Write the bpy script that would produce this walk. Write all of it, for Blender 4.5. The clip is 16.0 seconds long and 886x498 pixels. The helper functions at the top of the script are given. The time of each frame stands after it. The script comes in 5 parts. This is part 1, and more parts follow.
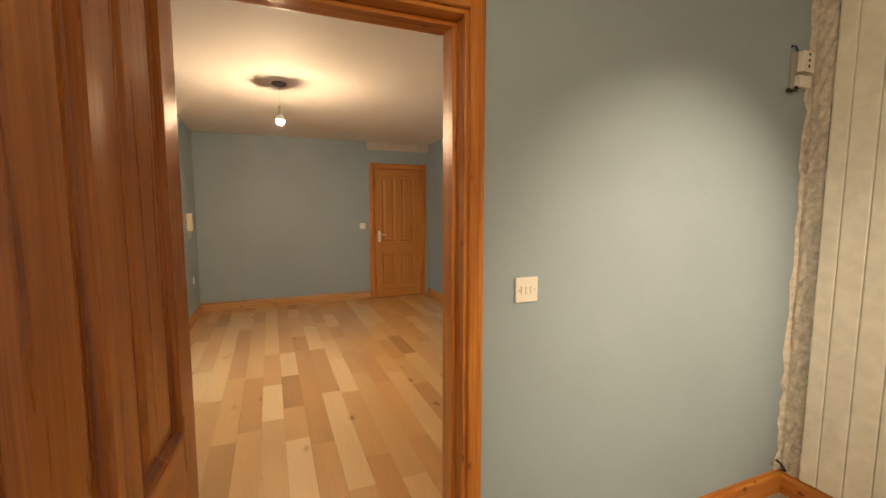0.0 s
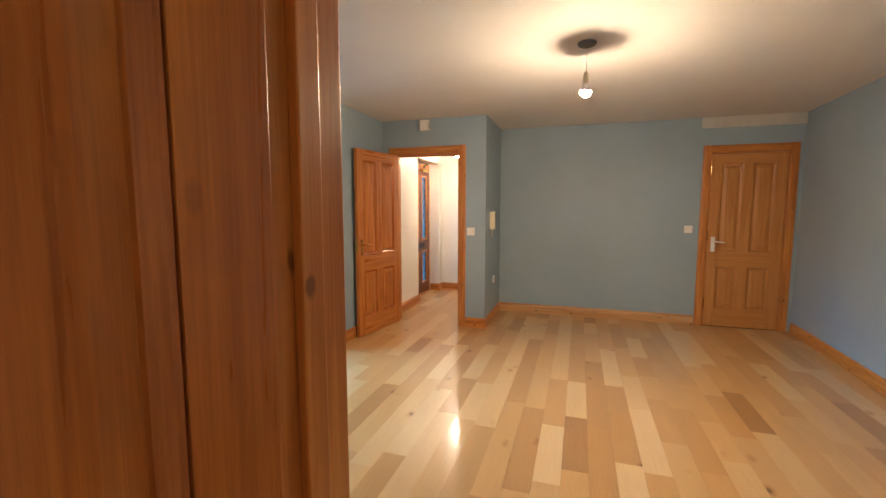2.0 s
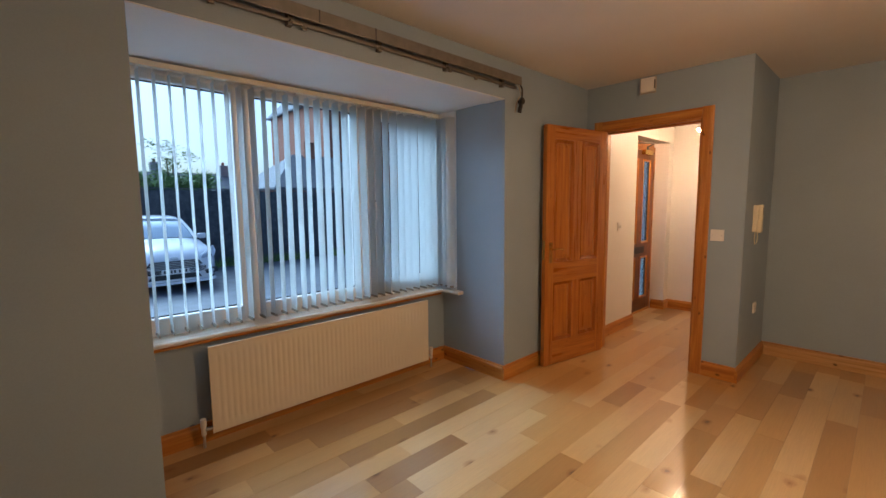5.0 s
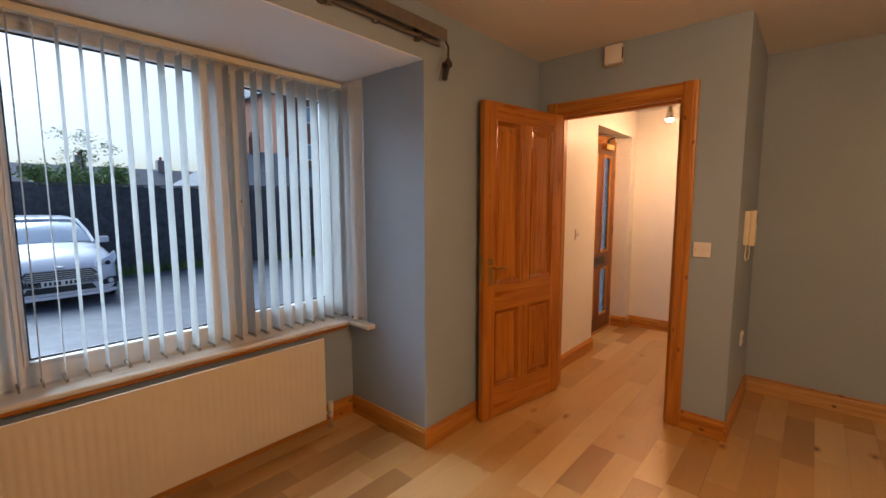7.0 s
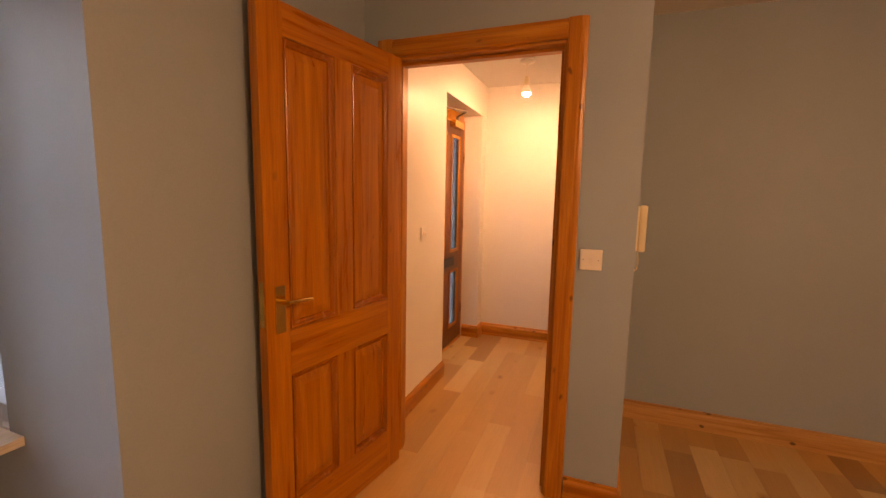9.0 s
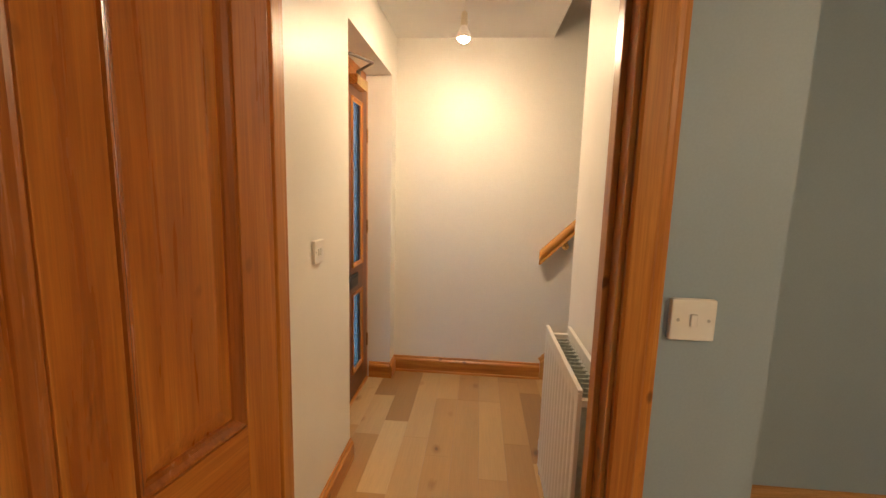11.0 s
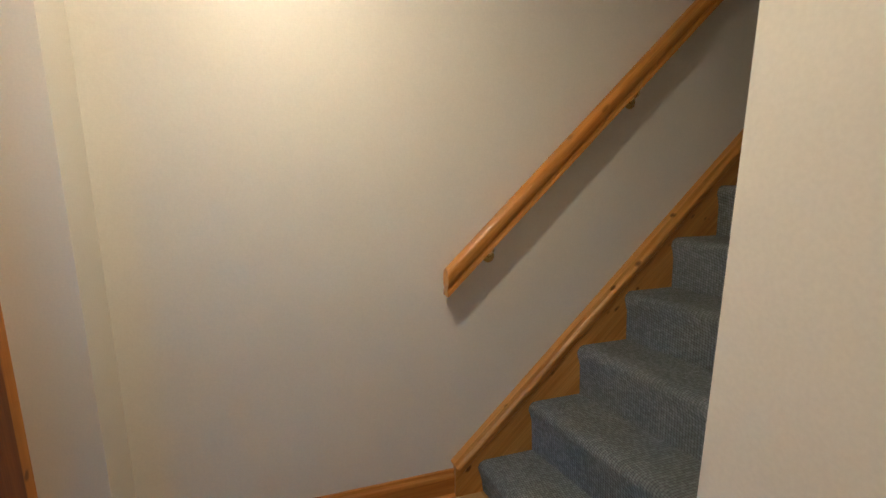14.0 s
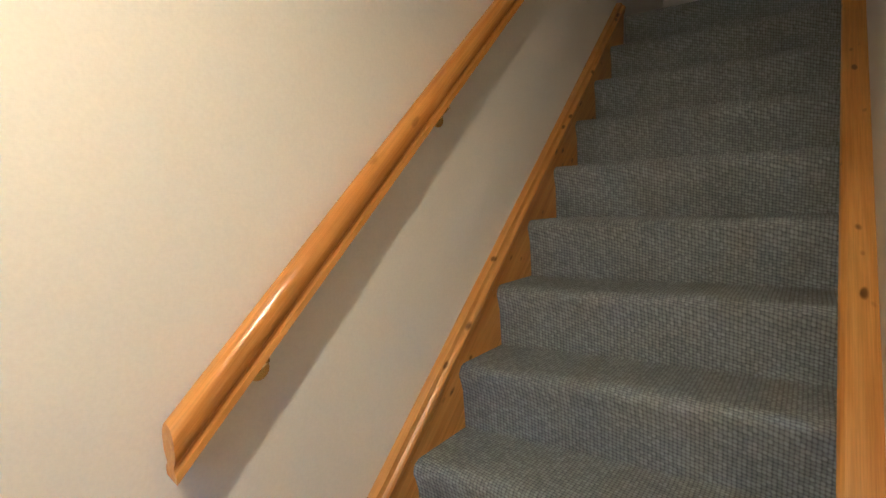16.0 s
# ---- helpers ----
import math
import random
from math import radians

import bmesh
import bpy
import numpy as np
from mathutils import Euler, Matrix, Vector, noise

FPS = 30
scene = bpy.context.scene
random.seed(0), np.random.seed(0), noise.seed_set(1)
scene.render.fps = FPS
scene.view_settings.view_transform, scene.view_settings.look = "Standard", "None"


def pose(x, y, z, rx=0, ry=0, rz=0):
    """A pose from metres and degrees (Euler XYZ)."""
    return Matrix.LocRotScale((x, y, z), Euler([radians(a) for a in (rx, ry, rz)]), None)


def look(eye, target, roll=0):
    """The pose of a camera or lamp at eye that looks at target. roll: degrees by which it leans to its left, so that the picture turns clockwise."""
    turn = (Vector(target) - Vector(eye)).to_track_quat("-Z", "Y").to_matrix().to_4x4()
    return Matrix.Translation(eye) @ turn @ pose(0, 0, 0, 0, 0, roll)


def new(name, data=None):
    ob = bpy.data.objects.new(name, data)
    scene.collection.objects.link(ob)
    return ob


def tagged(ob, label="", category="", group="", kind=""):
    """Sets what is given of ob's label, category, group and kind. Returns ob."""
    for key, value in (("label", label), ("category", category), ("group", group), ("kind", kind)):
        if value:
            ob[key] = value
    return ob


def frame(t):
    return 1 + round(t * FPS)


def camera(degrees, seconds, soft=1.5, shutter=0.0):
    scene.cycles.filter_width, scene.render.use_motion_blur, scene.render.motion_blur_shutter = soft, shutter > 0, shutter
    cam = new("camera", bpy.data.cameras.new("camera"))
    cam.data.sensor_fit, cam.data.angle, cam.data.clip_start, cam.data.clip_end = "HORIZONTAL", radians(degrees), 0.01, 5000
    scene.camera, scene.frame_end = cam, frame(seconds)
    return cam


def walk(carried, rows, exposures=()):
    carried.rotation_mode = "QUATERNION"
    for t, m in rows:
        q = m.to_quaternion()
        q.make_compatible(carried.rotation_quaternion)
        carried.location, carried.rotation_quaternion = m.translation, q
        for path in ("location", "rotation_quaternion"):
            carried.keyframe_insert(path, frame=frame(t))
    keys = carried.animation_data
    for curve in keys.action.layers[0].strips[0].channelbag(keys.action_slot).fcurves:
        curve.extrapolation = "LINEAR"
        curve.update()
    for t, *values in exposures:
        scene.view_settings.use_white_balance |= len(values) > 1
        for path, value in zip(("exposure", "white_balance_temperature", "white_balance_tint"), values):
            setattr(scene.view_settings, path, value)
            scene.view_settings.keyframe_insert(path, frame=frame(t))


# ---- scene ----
# ---------------------------------------------------------------- camera and walk
cam = camera(92.9, 16.0)
PATH = [
    (0, (0.255, 0.267, 1.41), (1.009, 2.109, 1.214), 0.1),
    (0.5, (0.314, 0.475, 1.412), (0.701, 2.427, 1.212), 0.6),
    (1, (0.4, 0.682, 1.425), (0.429, 2.671, 1.22), 0.4),
    (1.5, (0.396, 0.934, 1.397), (0.085, 2.899, 1.191), 0.0),
    (2, (0.348, 1.115, 1.38), (-0.266, 3.008, 1.185), -0.0),
    (2.5, (0.296, 1.309, 1.389), (-0.616, 3.078, 1.191), -0.7),
    (3, (0.294, 1.457, 1.389), (-0.917, 3.037, 1.191), -0.6),
    (3.5, (0.251, 1.564, 1.389), (-1.084, 3.039, 1.184), -0.6),
    (5.8, (-0.129, 2.348, 1.352), (-1.589, 3.698, 1.144), -0.5),
    (6, (-0.198, 2.414, 1.357), (-1.647, 3.777, 1.152), -0.6),
    (6.5, (-0.294, 2.65, 1.347), (-1.693, 4.064, 1.141), -0.5),
    (7, (-0.347, 2.927, 1.377), (-1.661, 4.42, 1.166), -0.1),
    (7.5, (-0.462, 3.169, 1.367), (-1.661, 4.755, 1.151), 0.1),
    (8, (-0.592, 3.386, 1.374), (-1.638, 5.076, 1.152), 0.6),
    (8.5, (-0.677, 3.659, 1.381), (-1.545, 5.444, 1.142), 1.0),
    (9, (-0.793, 3.907, 1.369), (-1.491, 5.763, 1.114), 1.1),
    (9.2, (-0.867, 3.99, 1.383), (-1.499, 5.869, 1.118), 1.1),
    (11.3, (-1.302, 5.058, 1.353), (-1.406, 7.035, 1.067), 1.6),
    (11.5, (-1.315, 5.177, 1.348), (-1.381, 7.155, 1.055), 1.6),
    (12, (-1.312, 5.438, 1.349), (-1.279, 7.415, 1.052), 1.3),
    (12.5, (-1.357, 5.694, 1.333), (-1.218, 7.664, 1.022), 1.0),
    (13, (-1.391, 5.956, 1.32), (-1.124, 7.91, 0.99), 0.7),
    (13.5, (-1.354, 6.243, 1.315), (-0.915, 8.161, 0.955), 0.4),
    (14, (-1.286, 6.442, 1.294), (-0.694, 8.318, 0.935), 0.2),
    (14.5, (-1.305, 6.649, 1.29), (-0.469, 8.429, 0.926), -0.5),
    (15, (-1.218, 6.824, 1.275), (-0.14, 8.464, 0.886), -1.1),
    (15.5, (-1.093, 6.93, 1.283), (0.177, 8.435, 0.931), -1.6),
    (16, (-1.033, 7.024, 1.306), (0.464, 8.335, 1.105), -2.0),
]
EXPOSURES = [(0.0, 2.25, 5900, 13), (1.0, 2.15, 5700, 13), (2.0, 2.35, 5200, 13), (2.5, 2.25, 5000, 13), (3.0, 2.05, 4800, 13), (3.5, 1.85, 5000, 16), (5.8, 1.62, 6950, 29), (7.5, 1.6, 8200, 40), (9.0, 1.8, 10200, 50), (11.3, 1.8, 5400, 5), (12.0, 1.68, 5150, 3), (12.5, 1.36, 5000, 1), (13.0, 1.28, 4950, 1), (14.5, 1.52, 4950, 1), (16.0, 2.22, 4950, 1)]
walk(cam, [(t, look(eye, target, roll)) for t, eye, target, roll in PATH], EXPOSURES)

# ---------------------------------------------------------------- world, sun, exposure
world = bpy.data.worlds.new("overcast_evening")
scene.world = world
world.use_nodes = True
wn = world.node_tree.nodes
sky = wn.new("ShaderNodeTexSky")
sky.sky_type, sky.sun_disc = "NISHITA", False
sky.sun_elevation, sky.sun_rotation = radians(42), radians(270)
sky.air_density, sky.dust_density, sky.ozone_density = 1.2, 4.0, 2.0
tint = wn.new("ShaderNodeMix")
tint.data_type, tint.blend_type = "RGBA", "MULTIPLY"
tint.inputs[0].default_value = 1.0
tint.inputs[7].default_value = (0.46, 0.84, 1.24, 1)
world.node_tree.links.new(sky.outputs[0], tint.inputs[6])
world.node_tree.links.new(tint.outputs[2], wn["Background"].inputs[0])
wn["Background"].inputs[1].default_value = 0.043
sun_data = bpy.data.lights.new("sun", "SUN")
sun_data.energy, sun_data.angle, sun_data.color = 2.3, radians(60), (0.46, 0.80, 1.0)
sun = new("sun", sun_data)
sun.matrix_world = look((-26, -11, 24), (0, 3.4, 0))

# ---------------------------------------------------------------- plan
CEIL, HCEIL = 2.395, 2.37            # living room and hall ceilings
XL, XR = -1.915, 2.62                # window wall, opposite wall
YK, YN = 1.475, 1.65                 # kitchen and living faces of the first partition
YD, YDH = 5.765, 5.895               # living and hall faces of the hall partition
XA, YF = -0.66, 6.68                 # alcove return and alcove back wall
HL, HR, HE = -1.87, -0.842, 7.88      # hall walls: left, right, end
HRY = 6.788                          # where the right hall wall stops at the stairs
BAY0, BAY1, BAYZ = 2.333, 4.56, 2.125  # bay recess
XS, XG = -2.59, -2.72                # bay wall under the sill, window plane
GROUND = -0.45


# ---------------------------------------------------------------- helpers for building
ORI = {}


def thing(name, at, label, category, group="", kind=""):
    ob = new(name)
    ob.location = at
    ob.empty_display_size = 0.05
    ORI[ob] = Vector(at)
    return tagged(ob, label, category, group, kind)


def finish(name, bm, material, smooth=False):
    bmesh.ops.recalc_face_normals(bm, faces=bm.faces)
    me = bpy.data.meshes.new(name)
    bm.to_mesh(me)
    bm.free()
    me.materials.append(material)
    if smooth:
        for p in me.polygons:
            p.use_smooth = True
        me.set_sharp_from_angle(angle=radians(40))
    return new(name, me)


def part(name, bm, material, parent, label="", smooth=False, local=False):
    o = ORI.get(parent, Vector((0, 0, 0)))
    if not local:
        for v in bm.verts:
            v.co -= o
    ob = finish(name, bm, material, smooth)
    ob.parent = parent
    ORI[ob] = o
    return tagged(ob, label)


def structure(name, bm, material, label, category="wall", smooth=False):
    ob = finish(name, bm, material, smooth)
    ORI[ob] = Vector((0, 0, 0))
    return tagged(ob, label, category, "", "structure")


def box(lo, hi, bevel=0.0, bm=None):
    one = bmesh.new()
    bmesh.ops.create_cube(one, size=1)
    for v in one.verts:
        v.co = Vector([(a + b) / 2 + c * (b - a) for a, b, c in zip(lo, hi, v.co)])
    if bevel:
        bmesh.ops.bevel(one, geom=one.edges[:], offset=bevel, segments=2, affect="EDGES", profile=0.6)
    return joined(one, bm)


def joined(one, bm):
    if bm is None:
        return one
    me = bpy.data.meshes.new("tmp")
    one.to_mesh(me)
    one.free()
    bm.from_mesh(me)
    bpy.data.meshes.remove(me)
    return bm


def boxes(*spans, bevel=0.0):
    bm = bmesh.new()
    for lo, hi in spans:
        box(lo, hi, bevel, bm)
    return bm


def prism(profile, p0, p1, out, bm=None, up=Vector((0, 0, 1))):
    """Sweeps a profile of (away from the wall, up) points from p0 to p1."""
    one = bmesh.new()
    p0, p1, out = Vector(p0), Vector(p1), Vector(out)
    rings = [[one.verts.new(p + out * a + up * b) for a, b in profile] for p in (p0, p1)]
    n = len(profile)
    for i in range(n):
        one.faces.new((rings[0][i], rings[0][(i + 1) % n], rings[1][(i + 1) % n], rings[1][i]))
    one.faces.new(rings[0])
    one.faces.new(rings[1][::-1])
    return joined(one, bm)


def rod(p0, p1, r, n=12, bm=None, r2=None):
    one = bmesh.new()
    p0, p1 = Vector(p0), Vector(p1)
    d = p1 - p0
    bmesh.ops.create_cone(one, cap_ends=True, segments=n, radius1=r, radius2=r if r2 is None else r2, depth=d.length)
    m = Matrix.Translation((p0 + p1) / 2) @ d.to_track_quat("Z", "Y").to_matrix().to_4x4()
    bmesh.ops.transform(one, matrix=m, verts=one.verts)
    return joined(one, bm)


def turned(profile, at, n=24, bm=None):
    """A solid of revolution about the vertical through at; profile of (radius, height)."""
    one = bmesh.new()
    at = Vector(at)
    rings = []
    for r, h in profile:
        rings.append([one.verts.new(at + Vector((r * math.cos(2 * math.pi * k / n), r * math.sin(2 * math.pi * k / n), h))) for k in range(n)])
    for a, b in zip(rings, rings[1:]):
        for k in range(n):
            one.faces.new((a[k], a[(k + 1) % n], b[(k + 1) % n], b[k]))
    one.faces.new(rings[0][::-1])
    one.faces.new(rings[-1])
    return joined(one, bm)


def tube(points, r, n=8, bm=None):
    """A bent wire or pipe through the points."""
    one = bmesh.new()
    pts = [Vector(p) for p in points]
    rings = []
    for i, p in enumerate(pts):
        d = (pts[min(i + 1, len(pts) - 1)] - pts[max(i - 1, 0)]).normalized()
        q = d.to_track_quat("Z", "Y")
        rings.append([one.verts.new(p + q @ Vector((r * math.cos(2 * math.pi * k / n), r * math.sin(2 * math.pi * k / n), 0))) for k in range(n)])
    for a, b in zip(rings, rings[1:]):
        for k in range(n):
            one.faces.new((a[k], a[(k + 1) % n], b[(k + 1) % n], b[k]))
    one.faces.new(rings[0][::-1])
    one.faces.new(rings[-1])
    return joined(one, bm)


# ---------------------------------------------------------------- materials
def material(name, rough=0.6, metal=0.0, color=(0.5, 0.5, 0.5)):
    m = bpy.data.materials.new(name)
    m.use_nodes = True
    b = m.node_tree.nodes["Principled BSDF"]
    b.inputs["Base Color"].default_value = (*color, 1)
    b.inputs["Roughness"].default_value = rough
    b.inputs["Metallic"].default_value = metal
    return m, m.node_tree, b


def add(tree, kind, **values):
    n = tree.nodes.new(kind)
    for k, v in values.items():
        n.inputs[k.replace("_", " ")].default_value = v
    return n


def ramp(tree, stops):
    n = tree.nodes.new("ShaderNodeValToRGB")
    e = n.color_ramp.elements
    while len(e) < len(stops):
        e.new(0.5)
    for el, (p, c) in zip(e, stops):
        el.position, el.color = p, (*c, 1)
    return n


def coords(tree, scale=(1, 1, 1), spread=0.0, tilt=0.0):
    tc, mp = tree.nodes.new("ShaderNodeTexCoord"), tree.nodes.new("ShaderNodeMapping")
    mp.inputs["Scale"].default_value = scale
    source = tc.outputs["Object"]
    if tilt:
        turn = tree.nodes.new("ShaderNodeMapping")
        turn.inputs["Rotation"].default_value = (0, radians(tilt), 0)
        tree.links.new(source, turn.inputs["Vector"])
        source = turn.outputs[0]
    tree.links.new(source, mp.inputs["Vector"])
    if spread:
        oi = tree.nodes.new("ShaderNodeObjectInfo")
        mul = tree.nodes.new("ShaderNodeVectorMath")
        mul.operation = "SCALE"
        mul.inputs[0].default_value = (1.0, 0.73, 1.37)
        tree.links.new(oi.outputs["Random"], mul.inputs["Scale"])
        big = tree.nodes.new("ShaderNodeVectorMath")
        big.operation = "SCALE"
        big.inputs["Scale"].default_value = spread
        tree.links.new(mul.outputs[0], big.inputs[0])
        tree.links.new(big.outputs[0], mp.inputs["Location"])
    return mp


def bump(tree, b, height, strength, distance=0.002):
    n = add(tree, "ShaderNodeBump", Strength=strength, Distance=distance)
    tree.links.new(height, n.inputs["Height"])
    tree.links.new(n.outputs[0], b.inputs["Normal"])


def mixed(tree, kind, a, c, fac):
    n = tree.nodes.new("ShaderNodeMix")
    n.data_type, n.blend_type = "RGBA", kind
    for sock, v in (("A", a), ("B", c)):
        i = [s for s in n.inputs if s.name == sock and s.type == "RGBA"][0]
        if hasattr(v, "is_linked"):
            tree.links.new(v, i)
        else:
            i.default_value = (*v, 1)
    f = [s for s in n.inputs if s.name == "Factor" and s.type == "VALUE"][0]
    if hasattr(fac, "is_linked"):
        tree.links.new(fac, f)
    else:
        f.default_value = fac
    return [s for s in n.outputs if s.type == "RGBA"][0]


def paint(name, color, rough, patch=0.05, grain=0.07):
    """Roller-painted plaster: slight cloudiness, roller stipple."""
    m, t, b = material(name, rough)
    c1, c2 = coords(t, (0.9, 0.9, 0.9)), coords(t)
    big = add(t, "ShaderNodeTexNoise", Scale=1.6, Detail=4.0, Roughness=0.6)
    t.links.new(c1.outputs[0], big.inputs["Vector"])
    r = ramp(t, [(0.3, [c * (1 - patch) for c in color]), (0.7, [min(1, c * (1 + patch)) for c in color])])
    t.links.new(big.outputs[0], r.inputs[0])
    fine = add(t, "ShaderNodeTexNoise", Scale=170.0, Detail=3.0, Roughness=0.6)
    t.links.new(c2.outputs[0], fine.inputs["Vector"])
    t.links.new(mixed(t, "MULTIPLY", r.outputs[0], ramp_of(t, fine, 0.955, 1.0), 1.0), b.inputs["Base Color"])
    soft = add(t, "ShaderNodeTexNoise", Scale=9.0, Detail=5.0)
    t.links.new(c2.outputs[0], soft.inputs["Vector"])
    rr = t.nodes.new("ShaderNodeMapRange")
    rr.inputs["To Min"].default_value, rr.inputs["To Max"].default_value = rough - 0.08, rough + 0.08
    t.links.new(soft.outputs[0], rr.inputs["Value"])
    t.links.new(rr.outputs[0], b.inputs["Roughness"])
    s = t.nodes.new("ShaderNodeMath")
    s.operation = "ADD"
    t.links.new(fine.outputs[0], s.inputs[0])
    t.links.new(soft.outputs[0], s.inputs[1])
    bump(t, b, s.outputs[0], grain, 0.0012)
    return m


def ramp_of(t, node, lo, hi):
    r = ramp(t, [(0.35, (lo, lo, lo)), (0.65, (hi, hi, hi))])
    t.links.new(node.outputs[0], r.inputs[0])
    return r.outputs[0]


def wood(name, axis, dark, mid, light, rough=0.32, knots=0.5, tone=0.0, spread=30.0, tilt=0.0, grain=0.72, knot_scale=9.0):
    """Varnished timber with its grain along one axis, streaks at two scales and knots."""
    m, t, b = material(name, rough)
    k = "xyz".index(axis)
    along = lambda s, a: tuple(a if i == k else s for i in range(3))
    c1 = coords(t, along(1.0, 0.055), spread, tilt)
    broad = add(t, "ShaderNodeTexNoise", Scale=26.0, Detail=4.0, Roughness=0.55, Distortion=0.9)
    t.links.new(c1.outputs[0], broad.inputs["Vector"])
    r = ramp(t, [(0.30, dark), (0.48, mid), (0.68, light)])
    t.links.new(broad.outputs[0], r.inputs[0])
    c2 = coords(t, along(1.0, 0.02), spread, tilt)
    fine = add(t, "ShaderNodeTexNoise", Scale=260.0, Detail=3.0, Roughness=0.7)
    t.links.new(c2.outputs[0], fine.inputs["Vector"])
    col = mixed(t, "MULTIPLY", r.outputs[0], ramp_of(t, fine, grain, 1.0), 0.8)
    if knots:
        c3 = coords(t, along(1.0, 0.55), spread, tilt)
        warp = add(t, "ShaderNodeTexNoise", Scale=14.0, Detail=2.0)
        t.links.new(c3.outputs[0], warp.inputs["Vector"])
        mv = t.nodes.new("ShaderNodeVectorMath")
        mv.operation = "MULTIPLY_ADD"
        mv.inputs[1].default_value = (0.03, 0.03, 0.03)
        t.links.new(warp.outputs["Color"], mv.inputs[0])
        t.links.new(c3.outputs[0], mv.inputs[2])
        vor = add(t, "ShaderNodeTexVoronoi", Scale=knot_scale, Randomness=1.0)
        t.links.new(mv.outputs[0], vor.inputs["Vector"])
        kr = ramp(t, [(0.0058 * knot_scale, (1, 1, 1)), (0.0108 * knot_scale, (0, 0, 0))])
        t.links.new(vor.outputs["Distance"], kr.inputs[0])
        km = t.nodes.new("ShaderNodeMath")
        km.operation = "MULTIPLY"
        km.inputs[1].default_value = knots
        t.links.new(kr.outputs[0], km.inputs[0])
        col = mixed(t, "MIX", col, [c * 0.28 for c in dark], km.outputs[0])
    if tone:
        oi = t.nodes.new("ShaderNodeObjectInfo")
        tr = ramp(t, [(0.0, (1 - tone, 1 - tone * 1.12, 1 - tone * 1.25)), (0.34, (1 - tone * 0.6, 1 - tone * 0.64, 1 - tone * 0.68)), (0.42, (1 - tone * 0.2, 1 - tone * 0.22, 1 - tone * 0.25)), (0.76, (1.0, 1.0, 1.0)), (1.0, (1.0 + tone * 0.5, 1.0 + tone * 0.55, 1.0 + tone * 0.62))])
        t.links.new(oi.outputs["Random"], tr.inputs[0])
        col = mixed(t, "MULTIPLY", col, tr.outputs[0], 1.0)
    t.links.new(col, b.inputs["Base Color"])
    rr = t.nodes.new("ShaderNodeMapRange")
    rr.inputs["To Min"].default_value, rr.inputs["To Max"].default_value = rough - 0.05, rough + 0.12
    t.links.new(broad.outputs[0], rr.inputs["Value"])
    t.links.new(rr.outputs[0], b.inputs["Roughness"])
    bump(t, b, fine.outputs[0], 0.12, 0.001)
    return m


def plain(name, color, rough=0.4, metal=0.0, var=0.05, scale=12.0, relief=0.05):
    m, t, b = material(name, rough, metal)
    c = coords(t)
    n = add(t, "ShaderNodeTexNoise", Scale=scale, Detail=5.0, Roughness=0.6)
    t.links.new(c.outputs[0], n.inputs["Vector"])
    r = ramp(t, [(0.3, [x * (1 - var) for x in color]), (0.7, [min(1, x * (1 + var)) for x in color])])
    t.links.new(n.outputs[0], r.inputs[0])
    t.links.new(r.outputs[0], b.inputs["Base Color"])
    if relief:
        bump(t, b, n.outputs[0], relief, 0.002)
    return m


def glow(name, color, strength):
    m, t, b = material(name, 0.3, 0.0, color)
    b.inputs["Emission Color"].default_value = (*color, 1)
    b.inputs["Emission Strength"].default_value = strength
    return m


def glass(name, tint=(1, 1, 1), rough=0.0, relief=None):
    m, t, b = material(name, rough, 0.0, tint)
    b.inputs["Transmission Weight"].default_value = 1.0
    b.inputs["IOR"].default_value = 1.45 if relief else 1.05
    if relief:
        c = coords(t, relief)
        n = add(t, "ShaderNodeTexNoise", Scale=1.0, Detail=2.0, Distortion=0.5)
        t.links.new(c.outputs[0], n.inputs["Vector"])
        bump(t, b, n.outputs[0], 0.35, 0.003)
    return m


BLUE = paint("duck_egg_wall_paint", (0.30, 0.380, 0.452), 0.55)
CREAM = paint("cream_wall_paint", (0.80, 0.765, 0.70), 0.46, 0.03)
WHITE_CEILING = paint("white_ceiling_paint", (0.72, 0.70, 0.665), 0.75, 0.03)
# Ceiling white made lighter: daylight bounced up into the bay is put into the colour.
SOFFIT = paint("daylight_lifted_soffit_white", (0.83, 0.83, 0.81), 0.6, 0.03)
RAW_PLASTER = plain("raw_plaster", (0.60, 0.56, 0.50), 0.9, 0, 0.30, 38, 0.8)
RENDER_OUT = plain("outside_render", (0.5, 0.47, 0.43), 0.9, 0, 0.1, 20, 0.4)
PINE = ((0.38, 0.120, 0.017), (0.51, 0.190, 0.028), (0.61, 0.265, 0.047))
PINE_X, PINE_Y, PINE_Z = (wood("varnished_pine_" + a, a, *PINE, 0.30, 0.8, knot_scale=13.0) for a in "xyz")
DOOR_X, DOOR_Z = (wood("door_pine_" + a, a, (0.37, 0.108, 0.013), (0.48, 0.160, 0.019), (0.60, 0.235, 0.036), 0.26, 0.3, grain=0.74) for a in "xz")
# Door pine darkened, so the mouldings carry their shade in the colour.
MOULD = wood("shade_toned_moulding_pine", "z", (0.28, 0.076, 0.010), (0.37, 0.112, 0.014), (0.46, 0.155, 0.022), 0.22, 0.0)
CUP_X, CUP_Z = (wood("tan_door_pine_" + a, a, (0.41, 0.165, 0.032), (0.47, 0.205, 0.043), (0.53, 0.25, 0.06), 0.33, 0.12, grain=0.9) for a in "xz")
PALE_X = wood("pale_pine_x", "x", (0.40, 0.19, 0.06), (0.54, 0.29, 0.105), (0.64, 0.38, 0.16), 0.4, 0.95, knot_scale=14.0)
